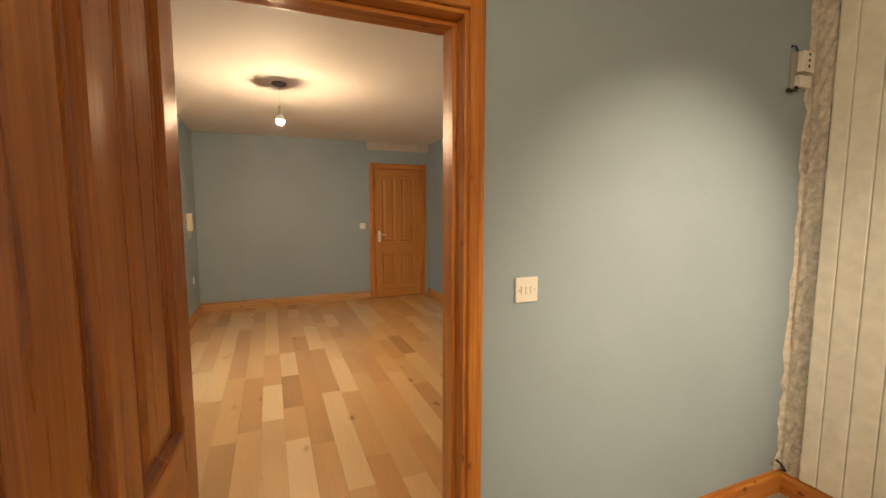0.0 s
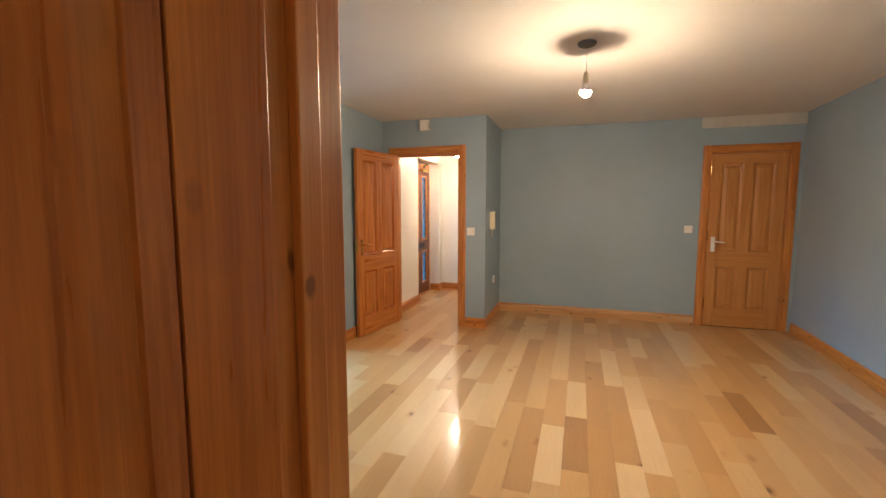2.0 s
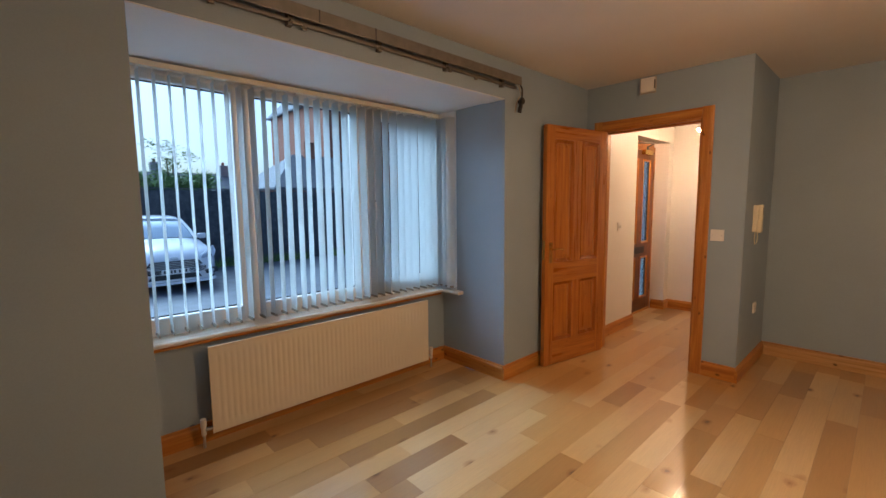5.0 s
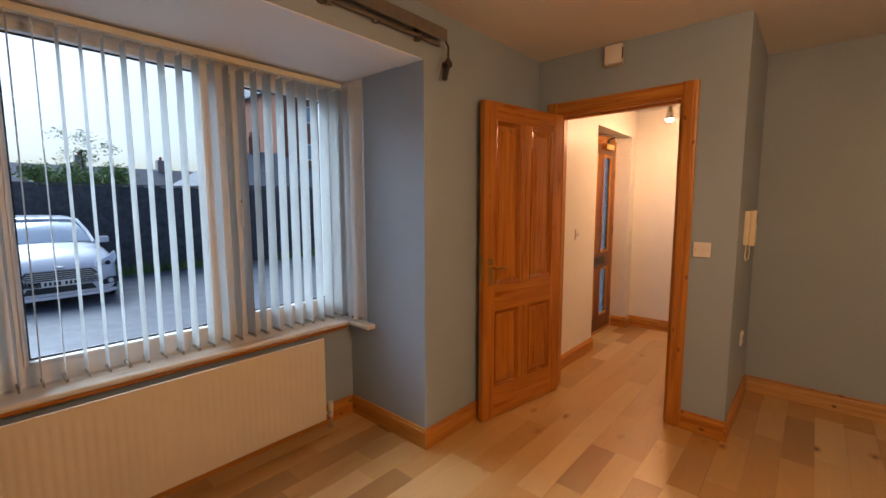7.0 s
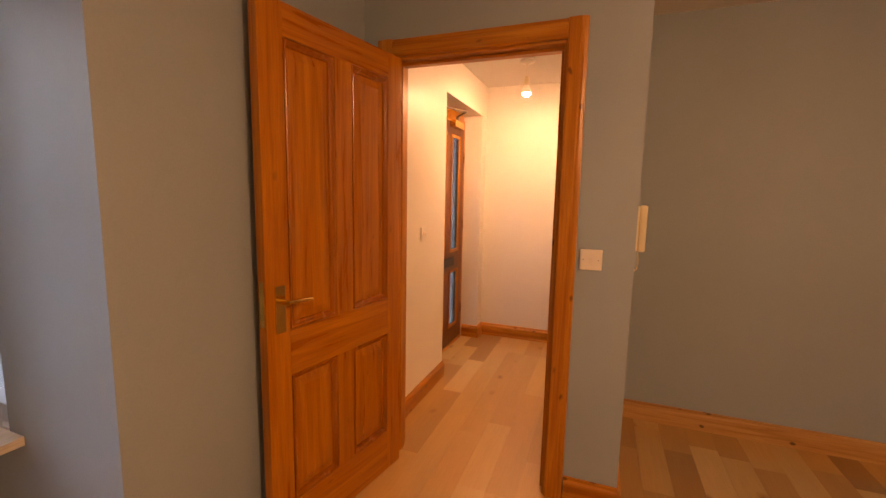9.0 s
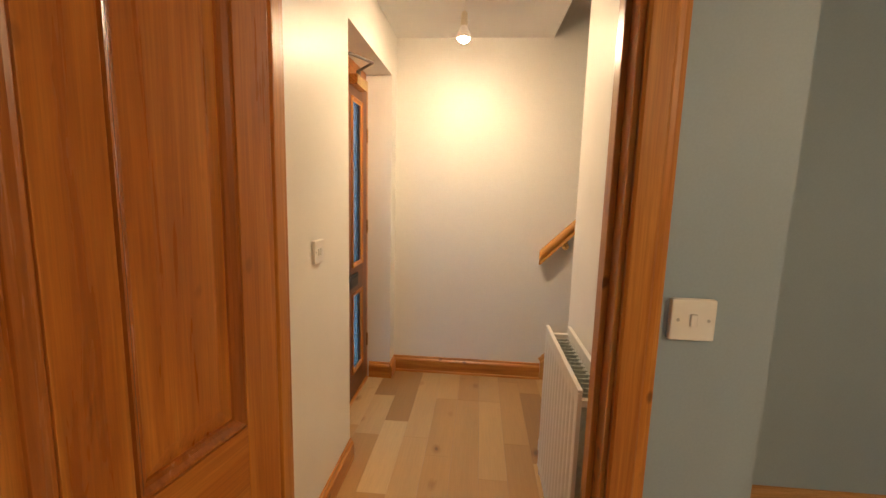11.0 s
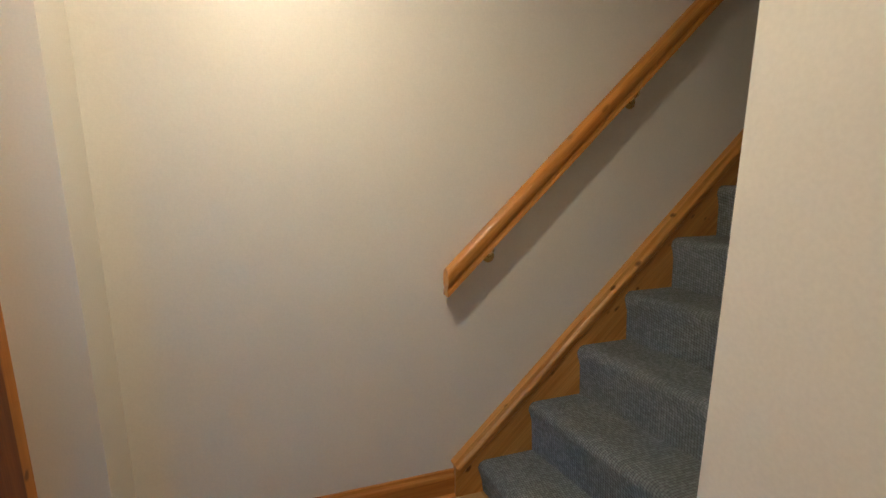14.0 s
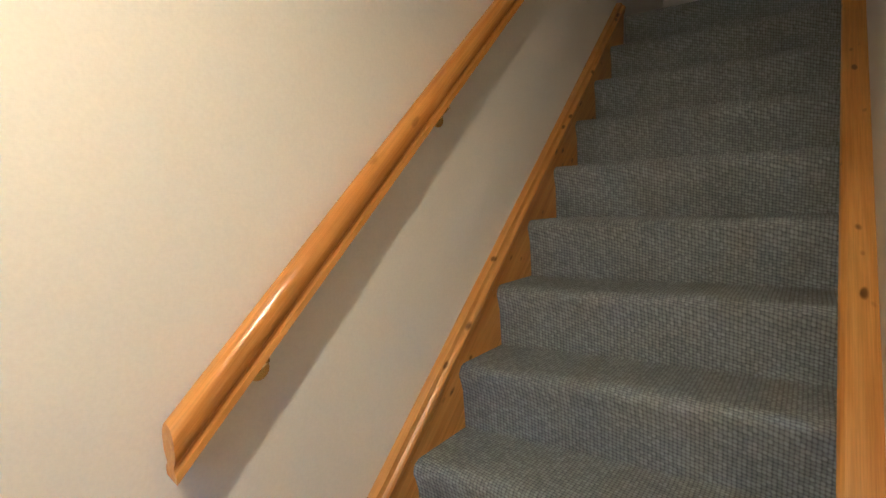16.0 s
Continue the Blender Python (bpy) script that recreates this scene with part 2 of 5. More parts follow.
RAIL = wood("handrail_pine", "x", (0.53, 0.20, 0.028), (0.63, 0.275, 0.048), (0.71, 0.345, 0.075), 0.2, 0.45, tilt=44.6, knot_scale=9.0)
GAP = plain("dark_subfloor", (0.13, 0.075, 0.035), 0.9)
SILL_WOOD = wood("worn_cream_sill", "y", (0.62, 0.50, 0.36), (0.75, 0.68, 0.57), (0.80, 0.77, 0.70), 0.35, 0.1)
ENAMEL = plain("cream_radiator_enamel", (0.74, 0.66, 0.52), 0.35, 0, 0.02, 6)
HALL_ENAMEL = plain("white_radiator_enamel", (0.76, 0.74, 0.68), 0.35, 0, 0.02, 6)
DUST = plain("dusty_convector", (0.40, 0.44, 0.40), 0.8, 0, 0.2, 60, 0.3)
PLASTIC = plain("white_plastic", (0.78, 0.76, 0.72), 0.35, 0, 0.02, 8, 0.02)
IVORY = plain("ivory_plastic", (0.72, 0.66, 0.50), 0.4, 0, 0.03, 8, 0.02)
UPVC = plain("white_upvc", (0.80, 0.80, 0.78), 0.3, 0, 0.02, 5, 0.02)
BLACK = plain("black_rubber", (0.02, 0.02, 0.022), 0.5)
DARK_METAL = plain("aged_metal_track", (0.20, 0.185, 0.165), 0.42, 0.5, 0.15, 20)
BRASS = plain("brass", (0.72, 0.50, 0.18), 0.25, 1.0, 0.12, 25)
STEEL = plain("steel", (0.5, 0.5, 0.5), 0.3, 1.0, 0.1, 25)
GREY_ROSE = plain("grey_ceiling_rose", (0.10, 0.095, 0.09), 0.5)
WHITE_BOARD = plain("white_painted_boards", (0.83, 0.80, 0.72), 0.5, 0, 0.09, 14, 0.35)
GLASS = glass("window_glass")
REEDED = glass("reeded_door_glass", (0.30, 0.43, 0.53), 0.25, (30.0, 30.0, 300.0))
BULB = glow("warm_bulb", (1.0, 0.66, 0.33), 900.0)
HALL_BULB = glow("warm_hall_bulb", (1.0, 0.70, 0.39), 680.0)


def blind_fabric():
    m, t, b = material("blind_fabric", 0.8)
    c = coords(t)
    n = add(t, "ShaderNodeTexNoise", Scale=240.0, Detail=2.0)
    t.links.new(c.outputs[0], n.inputs["Vector"])
    r = ramp(t, [(0.3, (0.63, 0.65, 0.64)), (0.7, (0.73, 0.75, 0.74))])
    t.links.new(n.outputs[0], r.inputs[0])
    t.links.new(r.outputs[0], b.inputs["Base Color"])
    tr = t.nodes.new("ShaderNodeBsdfTranslucent")
    tr.inputs[0].default_value = (0.60, 0.66, 0.67, 1)
    ms = t.nodes.new("ShaderNodeMixShader")
    ms.inputs[0].default_value = 0.24
    t.links.new(b.outputs[0], ms.inputs[1])
    t.links.new(tr.outputs[0], ms.inputs[2])
    t.links.new(ms.outputs[0], t.nodes["Material Output"].inputs[0])
    bump(t, b, n.outputs[0], 0.2, 0.001)
    return m


def carpet():
    """Loop-pile carpet: rows of small loops in mixed blue greys."""
    m, t, b = material("grey_loop_carpet", 0.95)
    tc, sx, ad, cx = (t.nodes.new("ShaderNode" + k) for k in ("TexCoord", "SeparateXYZ", "Math", "CombineXYZ"))
    t.links.new(tc.outputs["Object"], sx.inputs[0])
    t.links.new(sx.outputs["X"], ad.inputs[0])
    t.links.new(sx.outputs["Z"], ad.inputs[1])
    t.links.new(sx.outputs["Y"], cx.inputs["X"])
    t.links.new(ad.outputs[0], cx.inputs["Y"])
    v = add(t, "ShaderNodeTexVoronoi", Scale=104.0, Randomness=0.15)
    v.voronoi_dimensions = "2D"
    t.links.new(cx.outputs[0], v.inputs["Vector"])
    sep = t.nodes.new("ShaderNodeSeparateColor")
    t.links.new(v.outputs["Color"], sep.inputs[0])
    r = ramp(t, [(0.0, (0.22, 0.238, 0.238)), (0.5, (0.265, 0.283, 0.28)), (1.0, (0.335, 0.353, 0.345))])
    t.links.new(sep.outputs[0], r.inputs[0])
    # Shade in the hollows between loops, painted as darker colour.
    gap = ramp(t, [(0.3, (1, 1, 1)), (0.72, (0.30, 0.30, 0.31))])
    t.links.new(v.outputs["Distance"], gap.inputs[0])
    c2 = coords(t)
    n = add(t, "ShaderNodeTexNoise", Scale=7.0, Detail=4.0)
    t.links.new(c2.outputs[0], n.inputs["Vector"])
    col = mixed(t, "MULTIPLY", r.outputs[0], gap.outputs[0], 1.0)
    col = mixed(t, "MULTIPLY", col, ramp_of(t, n, 0.85, 1.0), 1.0)
    t.links.new(col, b.inputs["Base Color"])
    inv = t.nodes.new("ShaderNodeMath")
    inv.operation = "SUBTRACT"
    inv.inputs[0].default_value = 1.0
    t.links.new(v.outputs["Distance"], inv.inputs[1])
    bump(t, b, inv.outputs[0], 0.9, 0.006)
    return m


def oak_floor():
    """Varnished plank: one tone per plank, soft clouding, fine even grain, a few knots."""
    m, t, b = material("oak_plank", 0.24)
    oi = t.nodes.new("ShaderNodeObjectInfo")
    tone = ramp(t, [(0.0, (0.34, 0.172, 0.054)), (0.14, (0.45, 0.240, 0.076)), (0.45, (0.53, 0.302, 0.104)), (0.75, (0.58, 0.355, 0.142)), (1.0, (0.66, 0.445, 0.215))])
    t.links.new(oi.outputs["Random"], tone.inputs[0])
    c1 = coords(t, (1.0, 0.16, 1.0), 90.0)
    cloud = add(t, "ShaderNodeTexNoise", Scale=5.0, Detail=2.0, Roughness=0.5)
    t.links.new(c1.outputs[0], cloud.inputs["Vector"])
    col = mixed(t, "MULTIPLY", tone.outputs[0], ramp_of(t, cloud, 0.86, 1.0), 0.8)
    c2 = coords(t, (1.0, 0.03, 1.0), 90.0)
    fine = add(t, "ShaderNodeTexNoise", Scale=210.0, Detail=3.0, Roughness=0.65)
    t.links.new(c2.outputs[0], fine.inputs["Vector"])
    col = mixed(t, "MULTIPLY", col, ramp_of(t, fine, 0.88, 1.0), 0.8)
    c3 = coords(t, (1.0, 0.6, 1.0), 90.0)
    warp = add(t, "ShaderNodeTexNoise", Scale=22.0, Detail=3.0)
    t.links.new(c3.outputs[0], warp.inputs["Vector"])
    mv = t.nodes.new("ShaderNodeVectorMath")
    mv.operation = "MULTIPLY_ADD"
    mv.inputs[1].default_value = (0.03, 0.03, 0.03)
    t.links.new(warp.outputs["Color"], mv.inputs[0])
    t.links.new(c3.outputs[0], mv.inputs[2])
    vor = add(t, "ShaderNodeTexVoronoi", Scale=4.6, Randomness=1.0)
    t.links.new(mv.outputs[0], vor.inputs["Vector"])
    halo = ramp(t, [(0.05, (0.66, 0.52, 0.38)), (0.15, (1, 1, 1))])
    t.links.new(vor.outputs["Distance"], halo.inputs[0])
    col = mixed(t, "MULTIPLY", col, halo.outputs[0], 1.0)
    kr = ramp(t, [(0.03, (0.9, 0.9, 0.9)), (0.075, (0, 0, 0))])
    t.links.new(vor.outputs["Distance"], kr.inputs[0])
    col = mixed(t, "MIX", col, (0.10, 0.055, 0.025), kr.outputs[0])
    t.links.new(col, b.inputs["Base Color"])
    rr = t.nodes.new("ShaderNodeMapRange")
    rr.inputs["To Min"].default_value, rr.inputs["To Max"].default_value = 0.26, 0.36
    b.inputs["Coat Weight"].default_value, b.inputs["Coat Roughness"].default_value = 0.7, 0.14
    t.links.new(cloud.outputs[0], rr.inputs["Value"])
    t.links.new(rr.outputs[0], b.inputs["Roughness"])
    bump(t, b, fine.outputs[0], 0.08, 0.001)
    return m


FABRIC, CARPET, OAK = blind_fabric(), carpet(), oak_floor()

# ---------------------------------------------------------------- walls, ceilings, floor slabs
TOP = 2.62
structure("wall_partition_kitchen_side", boxes(((-1.9, YK, 0), (-0.02, 1.58, TOP)), ((0.852, YK, 0), (2.72, 1.58, TOP)), ((-0.02, YK, 2.02), (0.852, 1.58, TOP))), BLUE, "duck-egg blue painted plaster partition with a doorway")
structure("wall_partition_living_side", boxes(((XL, 1.58, 0), (-0.02, YN, TOP)), ((0.852, 1.58, 0), (2.72, YN, TOP)), ((-0.02, 1.58, 2.02), (0.852, YN, TOP))), BLUE, "blue-grey painted wall beside the kitchen doorway")
bm = bmesh.new()
q = [bm.verts.new(c) for c in ((2.38, YN, 0), (2.62, YF + 0.05, 0), (2.78, YF + 0.05, 0), (2.78, YN, 0))]
f = bm.faces.new(q)
up = bmesh.ops.extrude_face_region(bm, geom=[f])
for v in up["geom"]:
    if isinstance(v, bmesh.types.BMVert):
        v.co.z += TOP
structure("wall_long", bm, BLUE, "pale blue painted side wall of the living room")
structure("wall_alcove_back", boxes(((XA - 0.07, YF, 0), (1.725, 6.79, TOP)), ((2.515, YF, 0), (2.80, 6.79, TOP)), ((1.725, YF, 2.015), (2.515, 6.79, TOP))), BLUE, "blue-grey alcove wall with a cupboard doorway")
structure("wall_alcove_return", box((-0.73, YD + 0.066, 0), (XA, YF, TOP)), BLUE, "short blue-grey return wall of the alcove")
structure("wall_hall_door", boxes(((-2.09, YD, 0), (-1.775, 5.83, TOP)), ((-0.95, YD, 0), (XA, 5.83, TOP)), ((-1.775, YD, 2.015), (-0.95, 5.83, TOP))), BLUE, "blue-grey wall around the hall doorway")
structure("wall_hall_door_back", boxes(((-2.09, 5.83, 0), (-1.775, YDH, TOP)), ((-0.95, 5.83, 0), (-0.735, YDH, TOP)), ((-1.775, 5.83, 2.015), (-0.95, YDH, TOP))), CREAM, "cream hall side of the doorway wall")
structure("wall_window", boxes(((-2.10, YN, 0), (XL, BAY0, TOP)), ((-2.10, BAY1, 0), (XL, YD, TOP)), ((-2.10, BAY0, BAYZ), (XL, BAY1, TOP))), BLUE, "blue-grey window wall opening into a square bay")
structure("wall_bay_side_near", boxes(((-2.42, BAY0 - 0.1, 0), (-2.10, BAY0, BAYZ)), ((-2.78, BAY0 - 0.1, 0), (-2.42, BAY0, 0.61))), BLUE, "painted side wall of the bay")
structure("wall_bay_side_far", boxes(((-2.42, BAY1, 0), (-2.10, BAY1 + 0.1, BAYZ)), ((-2.78, BAY1, 0), (-2.42, BAY1 + 0.1, 0.61))), BLUE, "blue-grey side wall of the bay")
structure("wall_bay_front", box((-2.78, BAY0, GROUND), (XS, BAY1, 0.61)), BLUE, "blue-grey wall under the bay window")
structure("bay_soffit", boxes(((-2.80, BAY0 - 0.1, BAYZ), (-2.10, BAY1 + 0.1, 2.28)), ((-2.10, BAY0 + 0.002, BAYZ - 0.006), (XL - 0.003, BAY1 - 0.002, BAYZ - 0.001))), SOFFIT, "white painted soffit over the bay", "ceiling")
structure("ceiling_living", boxes(((-2.1, YN - 0.07, CEIL), (2.8, 5.83, CEIL + 0.1)), ((-0.735, 5.83, CEIL), (2.8, 6.80, CEIL + 0.1))), WHITE_CEILING, "white painted living room ceiling", "ceiling")
structure("ceiling_hall", box((-2.15, 5.83, HCEIL), (-0.82, HE, HCEIL + 0.22)), WHITE_CEILING, "white painted hall ceiling", "ceiling")
structure("wall_hall_side", boxes(((-1.96, YDH, 0), (HL, 6.792, TOP)), ((-2.2, YDH, 0), (-1.96, 6.66, TOP))), CREAM, "cream hall wall beside the entrance recess")
structure("wall_hall_lintel", boxes(((-1.96, 6.792, 2.09), (HL, 7.735, TOP)), ((-2.2, 6.66, 2.09), (-1.96, 7.735, TOP))), CREAM, "cream lintel over the entrance recess")
structure("wall_hall_nib", box((-2.2, 7.735, 0), (HL, HE + 0.1, TOP)), CREAM, "narrow cream nib beside the entrance door")
structure("wall_hall_radiator", boxes(((HR, YDH, 0), (-0.735, HRY, TOP))), CREAM, "cream hall wall ending at the stairs")
structure("wall_stair_side", boxes(((-0.45, 6.82, 0), (2.8, 6.894, 4.9)), ((-0.735, 6.79, 0), (2.8, 6.82, 4.9)), ((HR, 6.72, TOP), (-0.735, HRY, 4.9))), CREAM, "cream wall on the near side of the stairs")
structure("wall_hall_end", box((HL, HE, 0), (2.8, HE + 0.1, 4.9)), CREAM, "cream end wall running up along the stairs")
structure("wall_stair_top", boxes(((2.42, 6.82, 2.0), (2.52, HE, 4.9)), ((-0.92, 6.79, HCEIL + 0.22), (-0.82, HE, 4.9))), CREAM, "cream wall at the head of the stairs")
structure("ceiling_stairwell", box((-0.9, 6.79, 4.9), (2.8, HE + 0.1, 5.0)), WHITE_CEILING, "white ceiling over the stairwell", "ceiling")
structure("wall_kitchen_side", box((2.575, -2.2, 0), (2.72, YK, TOP)), CREAM, "bare kitchen side wall")
structure("wall_kitchen_rest", boxes(((-2.0, -2.3, 0), (2.72, -2.2, TOP)), ((-2.0, -2.2, 0), (-1.9, 1.65, TOP))), CREAM, "plain kitchen walls")
structure("ceiling_kitchen", box((-2.0, -2.3, CEIL), (2.72, 1.58, CEIL + 0.1)), WHITE_CEILING, "white kitchen ceiling", "ceiling")
structure("floor_kitchen", box((-2.0, -2.3, -0.1), (2.72, 1.57, 0.0)), plain("grey_kitchen_screed", (0.3, 0.28, 0.25), 0.8, 0, 0.15, 8, 0.3), "grey kitchen floor screed", "floor")
floor = structure("floor", boxes(((-2.2, 1.57, -0.12), (2.8, HE, -0.012)), ((-2.78, BAY0, -0.12), (-2.2, BAY1, -0.012))), GAP, "varnished oak plank floor with mixed tones", "floor")
structure("wall_outside_render", boxes(((-2.2, -2.3, GROUND), (-2.104, BAY0 - 0.1, 2.75)), ((-2.3, BAY1 + 0.1, GROUND), (-2.204, 6.82, 2.75))), RENDER_OUT, "rendered outer face of the house")

# ---------------------------------------------------------------- skirting boards
SK = [(0, 0), (0.019, 0), (0.019, 0.082), (0.016, 0.092), (0.009, 0.099), (0.007, 0.112), (0.0, 0.114)]


def skirting(name, p0, p1, out, mat, label="varnished pine skirting board with knots"):
    structure(name, prism(SK, p0, p1, out), mat, label, "skirting board")


skirting("baseboard_alcove", (XA, YF, 0), (1.655, YF, 0), (0, -1, 0), PALE_X, "pale pine skirting board with dark knots")
skirting("baseboard_return", (XA, YD - 0.019, 0), (XA, YF - 0.02, 0), (1, 0, 0), PINE_Y)
skirting("baseboard_hall_door", (-0.885, YD, 0), (XA, YD, 0), (0, -1, 0), PINE_X)
skirting("baseboard_window_wall", (XL, BAY1 - 0.019, 0), (XL, YD, 0), (1, 0, 0), PINE_Y)
skirting("baseboard_window_wall_near", (XL, YN, 0), (XL, BAY0 + 0.019, 0), (1, 0, 0), PINE_Y)
skirting("baseboard_bay_far", (XS, BAY1, 0), (XL, BAY1, 0), (0, -1, 0), PINE_X)
skirting("baseboard_bay_near", (XS, BAY0, 0), (XL, BAY0, 0), (0, 1, 0), PINE_X)
skirting("baseboard_bay_front", (XS, BAY0 + 0.02, 0), (XS, BAY1 - 0.02, 0), (1, 0, 0), PINE_Y)
skirting("baseboard_long", (2.39, YN + 0.05, 0), (2.618, YF - 0.02, 0), (-1, 0, 0), PINE_Y)
skirting("baseboard_partition", (0.889, YN, 0), (2.37, YN, 0), (0, 1, 0), PINE_X)
skirting("baseboard_kitchen", (0.888, YK, 0), (2.556, YK, 0), (0, -1, 0), PINE_X)
skirting("baseboard_kitchen_side", (2.575, -2.1, 0), (2.575, YK, 0), (-1, 0, 0), PINE_Y)
skirting("baseboard_hall_left", (HL, YDH, 0), (HL, 6.797, 0), (1, 0, 0), PINE_Y)
skirting("baseboard_hall_reveal", (-2.02, 7.735, 0), (HL, 7.735, 0), (0, -1, 0), PINE_X)
skirting("baseboard_hall_nib", (HL, 7.717, 0), (HL, HE - 0.02, 0), (1, 0, 0), PINE_Y)
skirting("baseboard_hall_end", (HL, HE, 0), (-0.785, HE, 0), (0, -1, 0), PINE_X)
skirting("baseboard_hall_right", (HR, YDH, 0), (HR, HRY, 0), (-1, 0, 0), PINE_Y)
BEAD = [(0.019, 0), (0.034, 0), (0.033, 0.007), (0.029, 0.012), (0.019, 0.014)]
structure("trim_hall_end", prism(BEAD, (HL + 0.02, HE, 0), (-0.785, HE, 0), (0, -1, 0)), PINE_X, "thin pine bead along the hall floor", "trim")


# ---------------------------------------------------------------- door linings and architraves
def doorway(name, x0, x1, y0, y1, head, stop, near, far, wide=1.0, z_mat=PINE_Z, x_mat=PINE_X):
    """Lining in a wall between y0 and y1, with its stops, and architraves on the chosen faces."""
    t = thing("door_frame", ((x0 + x1) / 2, (y0 + y1) / 2, 0), "varnished pine door lining with moulded architrave", "door frame", "", "structure")
    t.name = name
    for lo, hi in (((x0 - 0.03, y0 - 0.002, 0), (x0, y1 + 0.002, head + 0.03)), ((x1, y0 - 0.002, 0), (x1 + 0.03, y1 + 0.002, head + 0.03))):
        part("jamb", box(lo, hi, 0.003), z_mat, t)
    part("head", box((x0, y0 - 0.002, head), (x1, y1 + 0.002, head + 0.03), 0.003), x_mat, t)
    for lo, hi in (((x0, stop, 0), (x0 + 0.014, stop + 0.045, head - 0.014)), ((x1 - 0.014, stop, 0), (x1, stop + 0.045, head - 0.014))):
        part("door_stop", box(lo, hi, 0.003), z_mat, t)
    part("door_stop", box((x0, stop, head - 0.014), (x1, stop + 0.045, head), 0.003), x_mat, t)
    prof = [(0, 0), (0.012, 0.0), (0.017, 0.006), (0.018, 0.050), (0.014, 0.056), (0.014, 0.066), (0.010, 0.078), (0, 0.08)]
    prof = [(q, r * wide) for q, r in prof]
    for on, y, d in ((near, y0 - 0.002, -1), (far, y1 + 0.002, 1)):
        if not on:
            continue
        g = 0.012
        for x, side in ((x0 - g, -1), (x1 + g, 1)):
            bm = prism(prof, (x, y, 0), (x, y, head + g + 0.08 * wide), (0, d, 0), up=Vector((side, 0, 0)))
            part("architrave", bm, z_mat, t)
        part("architrave", prism(prof, (x0 - g, y, head + g), (x1 + g, y, head + g), (0, d, 0), up=Vector((0, 0, 1))), x_mat, t)
    return t


doorway("door_frame_kitchen", 0.023, 0.820, YK, YN, 1.99, 1.535, True, True, 0.68)
doorway("door_frame_hall", -1.745, -0.98, YD, YDH, 1.99, 5.81, True, True)
doorway("door_frame_cupboard", 1.755, 2.485, YF, 6.76, 1.99, 6.72, True, False)


# ---------------------------------------------------------------- four-panel doors
def panel_door(name, m, label, w=0.758, h=1.981, t=0.04, handle_side=1, lever=True, mats=(DOOR_X, DOOR_Z)):
    """Leaf in its own axes: hinge at the origin, width along x, thickness along y."""
    d = new(name)
    d.matrix_world = m
    ORI[d] = Vector((0, 0, 0))
    tagged(d, label, "door", "", "structure")
    mat_x, mat_z = mats
    s, z = 0.098, (0.0, 0.20, 0.70, 0.87, 1.872, h)
    for x in (0.0, w - s):
        part("stile", box((x, 0, 0), (x + s, t, h), 0.002), mat_z, d, local=True)
    for lo, hi in ((z[0], z[1]), (z[2], z[3]), (z[4], z[5])):
        part("rail", box((s, 0.0003, lo), (w - s, t - 0.0003, hi), 0.0015), mat_x, d, local=True)
    mx = w / 2
    for lo, hi in ((z[1], z[2]), (z[3], z[4])):
        part("muntin", box((mx - 0.046, 0.0004, lo), (mx + 0.046, t - 0.0004, hi), 0.0015), mat_z, d, local=True)
        for x0, x1 in ((s, mx - 0.046), (mx + 0.046, w - s)):
            bm = bmesh.new()
            steps = ((0.062, -0.013), (0.030, -0.004), (0.0, -0.004), (0.0, 0.004), (0.030, 0.004), (0.062, 0.013))
            ring = [[bm.verts.new((cx, t / 2 + yy, cz)) for cx, cz in ((x0 + g, lo + g), (x1 - g, lo + g), (x1 - g, hi - g), (x0 + g, hi - g))] for g, yy in steps]
            for r0, r1 in zip(ring, ring[1:]):
                for k in range(4):
                    bm.faces.new((r0[k], r0[(k + 1) % 4], r1[(k + 1) % 4], r1[k]))
            bm.faces.new(ring[0][::-1])
            bm.faces.new(ring[-1])
            p = part("panel", bm, mat_z, d, local=True)
            for y, sgn in ((0.0, 1), (t, -1)):
                bm = bmesh.new()
                ring = [[bm.verts.new((cx, yy, cz)) for cx, cz in ((x0 + g, lo + g), (x1 - g, lo + g), (x1 - g, hi - g), (x0 + g, hi - g))]
                        for g, yy in ((0.0, y + sgn * 0.006), (0.003, y + sgn * 0.006), (0.005, y - sgn * 0.001), (0.010, y + sgn * 0.001), (0.017, y + sgn * 0.008), (0.024, y + sgn * 0.011), (0.026, y + sgn * 0.0162))]
                for r0, r1 in zip(ring, ring[1:]):
                    for k in range(4):
                        bm.faces.new((r0[k], r0[(k + 1) % 4], r1[(k + 1) % 4], r1[k]))
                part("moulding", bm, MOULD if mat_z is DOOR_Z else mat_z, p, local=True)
    hx = w - 0.055 if handle_side > 0 else 0.055
    for y, sgn in ((0.0, -1), (t, 1)):
        hnd = part("handle", box((hx - 0.021, min(y, y + sgn * 0.006), 0.87), (hx + 0.021, max(y, y + sgn * 0.006), 1.04), 0.0025), BRASS if lever else PLASTIC, d, "tarnished brass lever handle on a long plate", local=True)
        bm = rod((hx, y + sgn * 0.006, 0.985), (hx, y + sgn * 0.045, 0.985), 0.009, 12)
        tube([(hx, y + sgn * 0.045, 0.985), (hx - handle_side * 0.02, y + sgn * 0.049, 0.987), (hx - handle_side * 0.07, y + sgn * 0.047, 0.983), (hx - handle_side * 0.105, y + sgn * 0.044, 0.978)], 0.008, 10, bm)
        part("lever", bm, BRASS if lever else PLASTIC, hnd, smooth=True, local=True)
    part("latch_plate", box((w - 0.001, t / 2 - 0.011, 0.90), (w + 0.0015, t / 2 + 0.011, 1.06), 0.0005), BRASS, d, "worn brass latch plate", local=True)
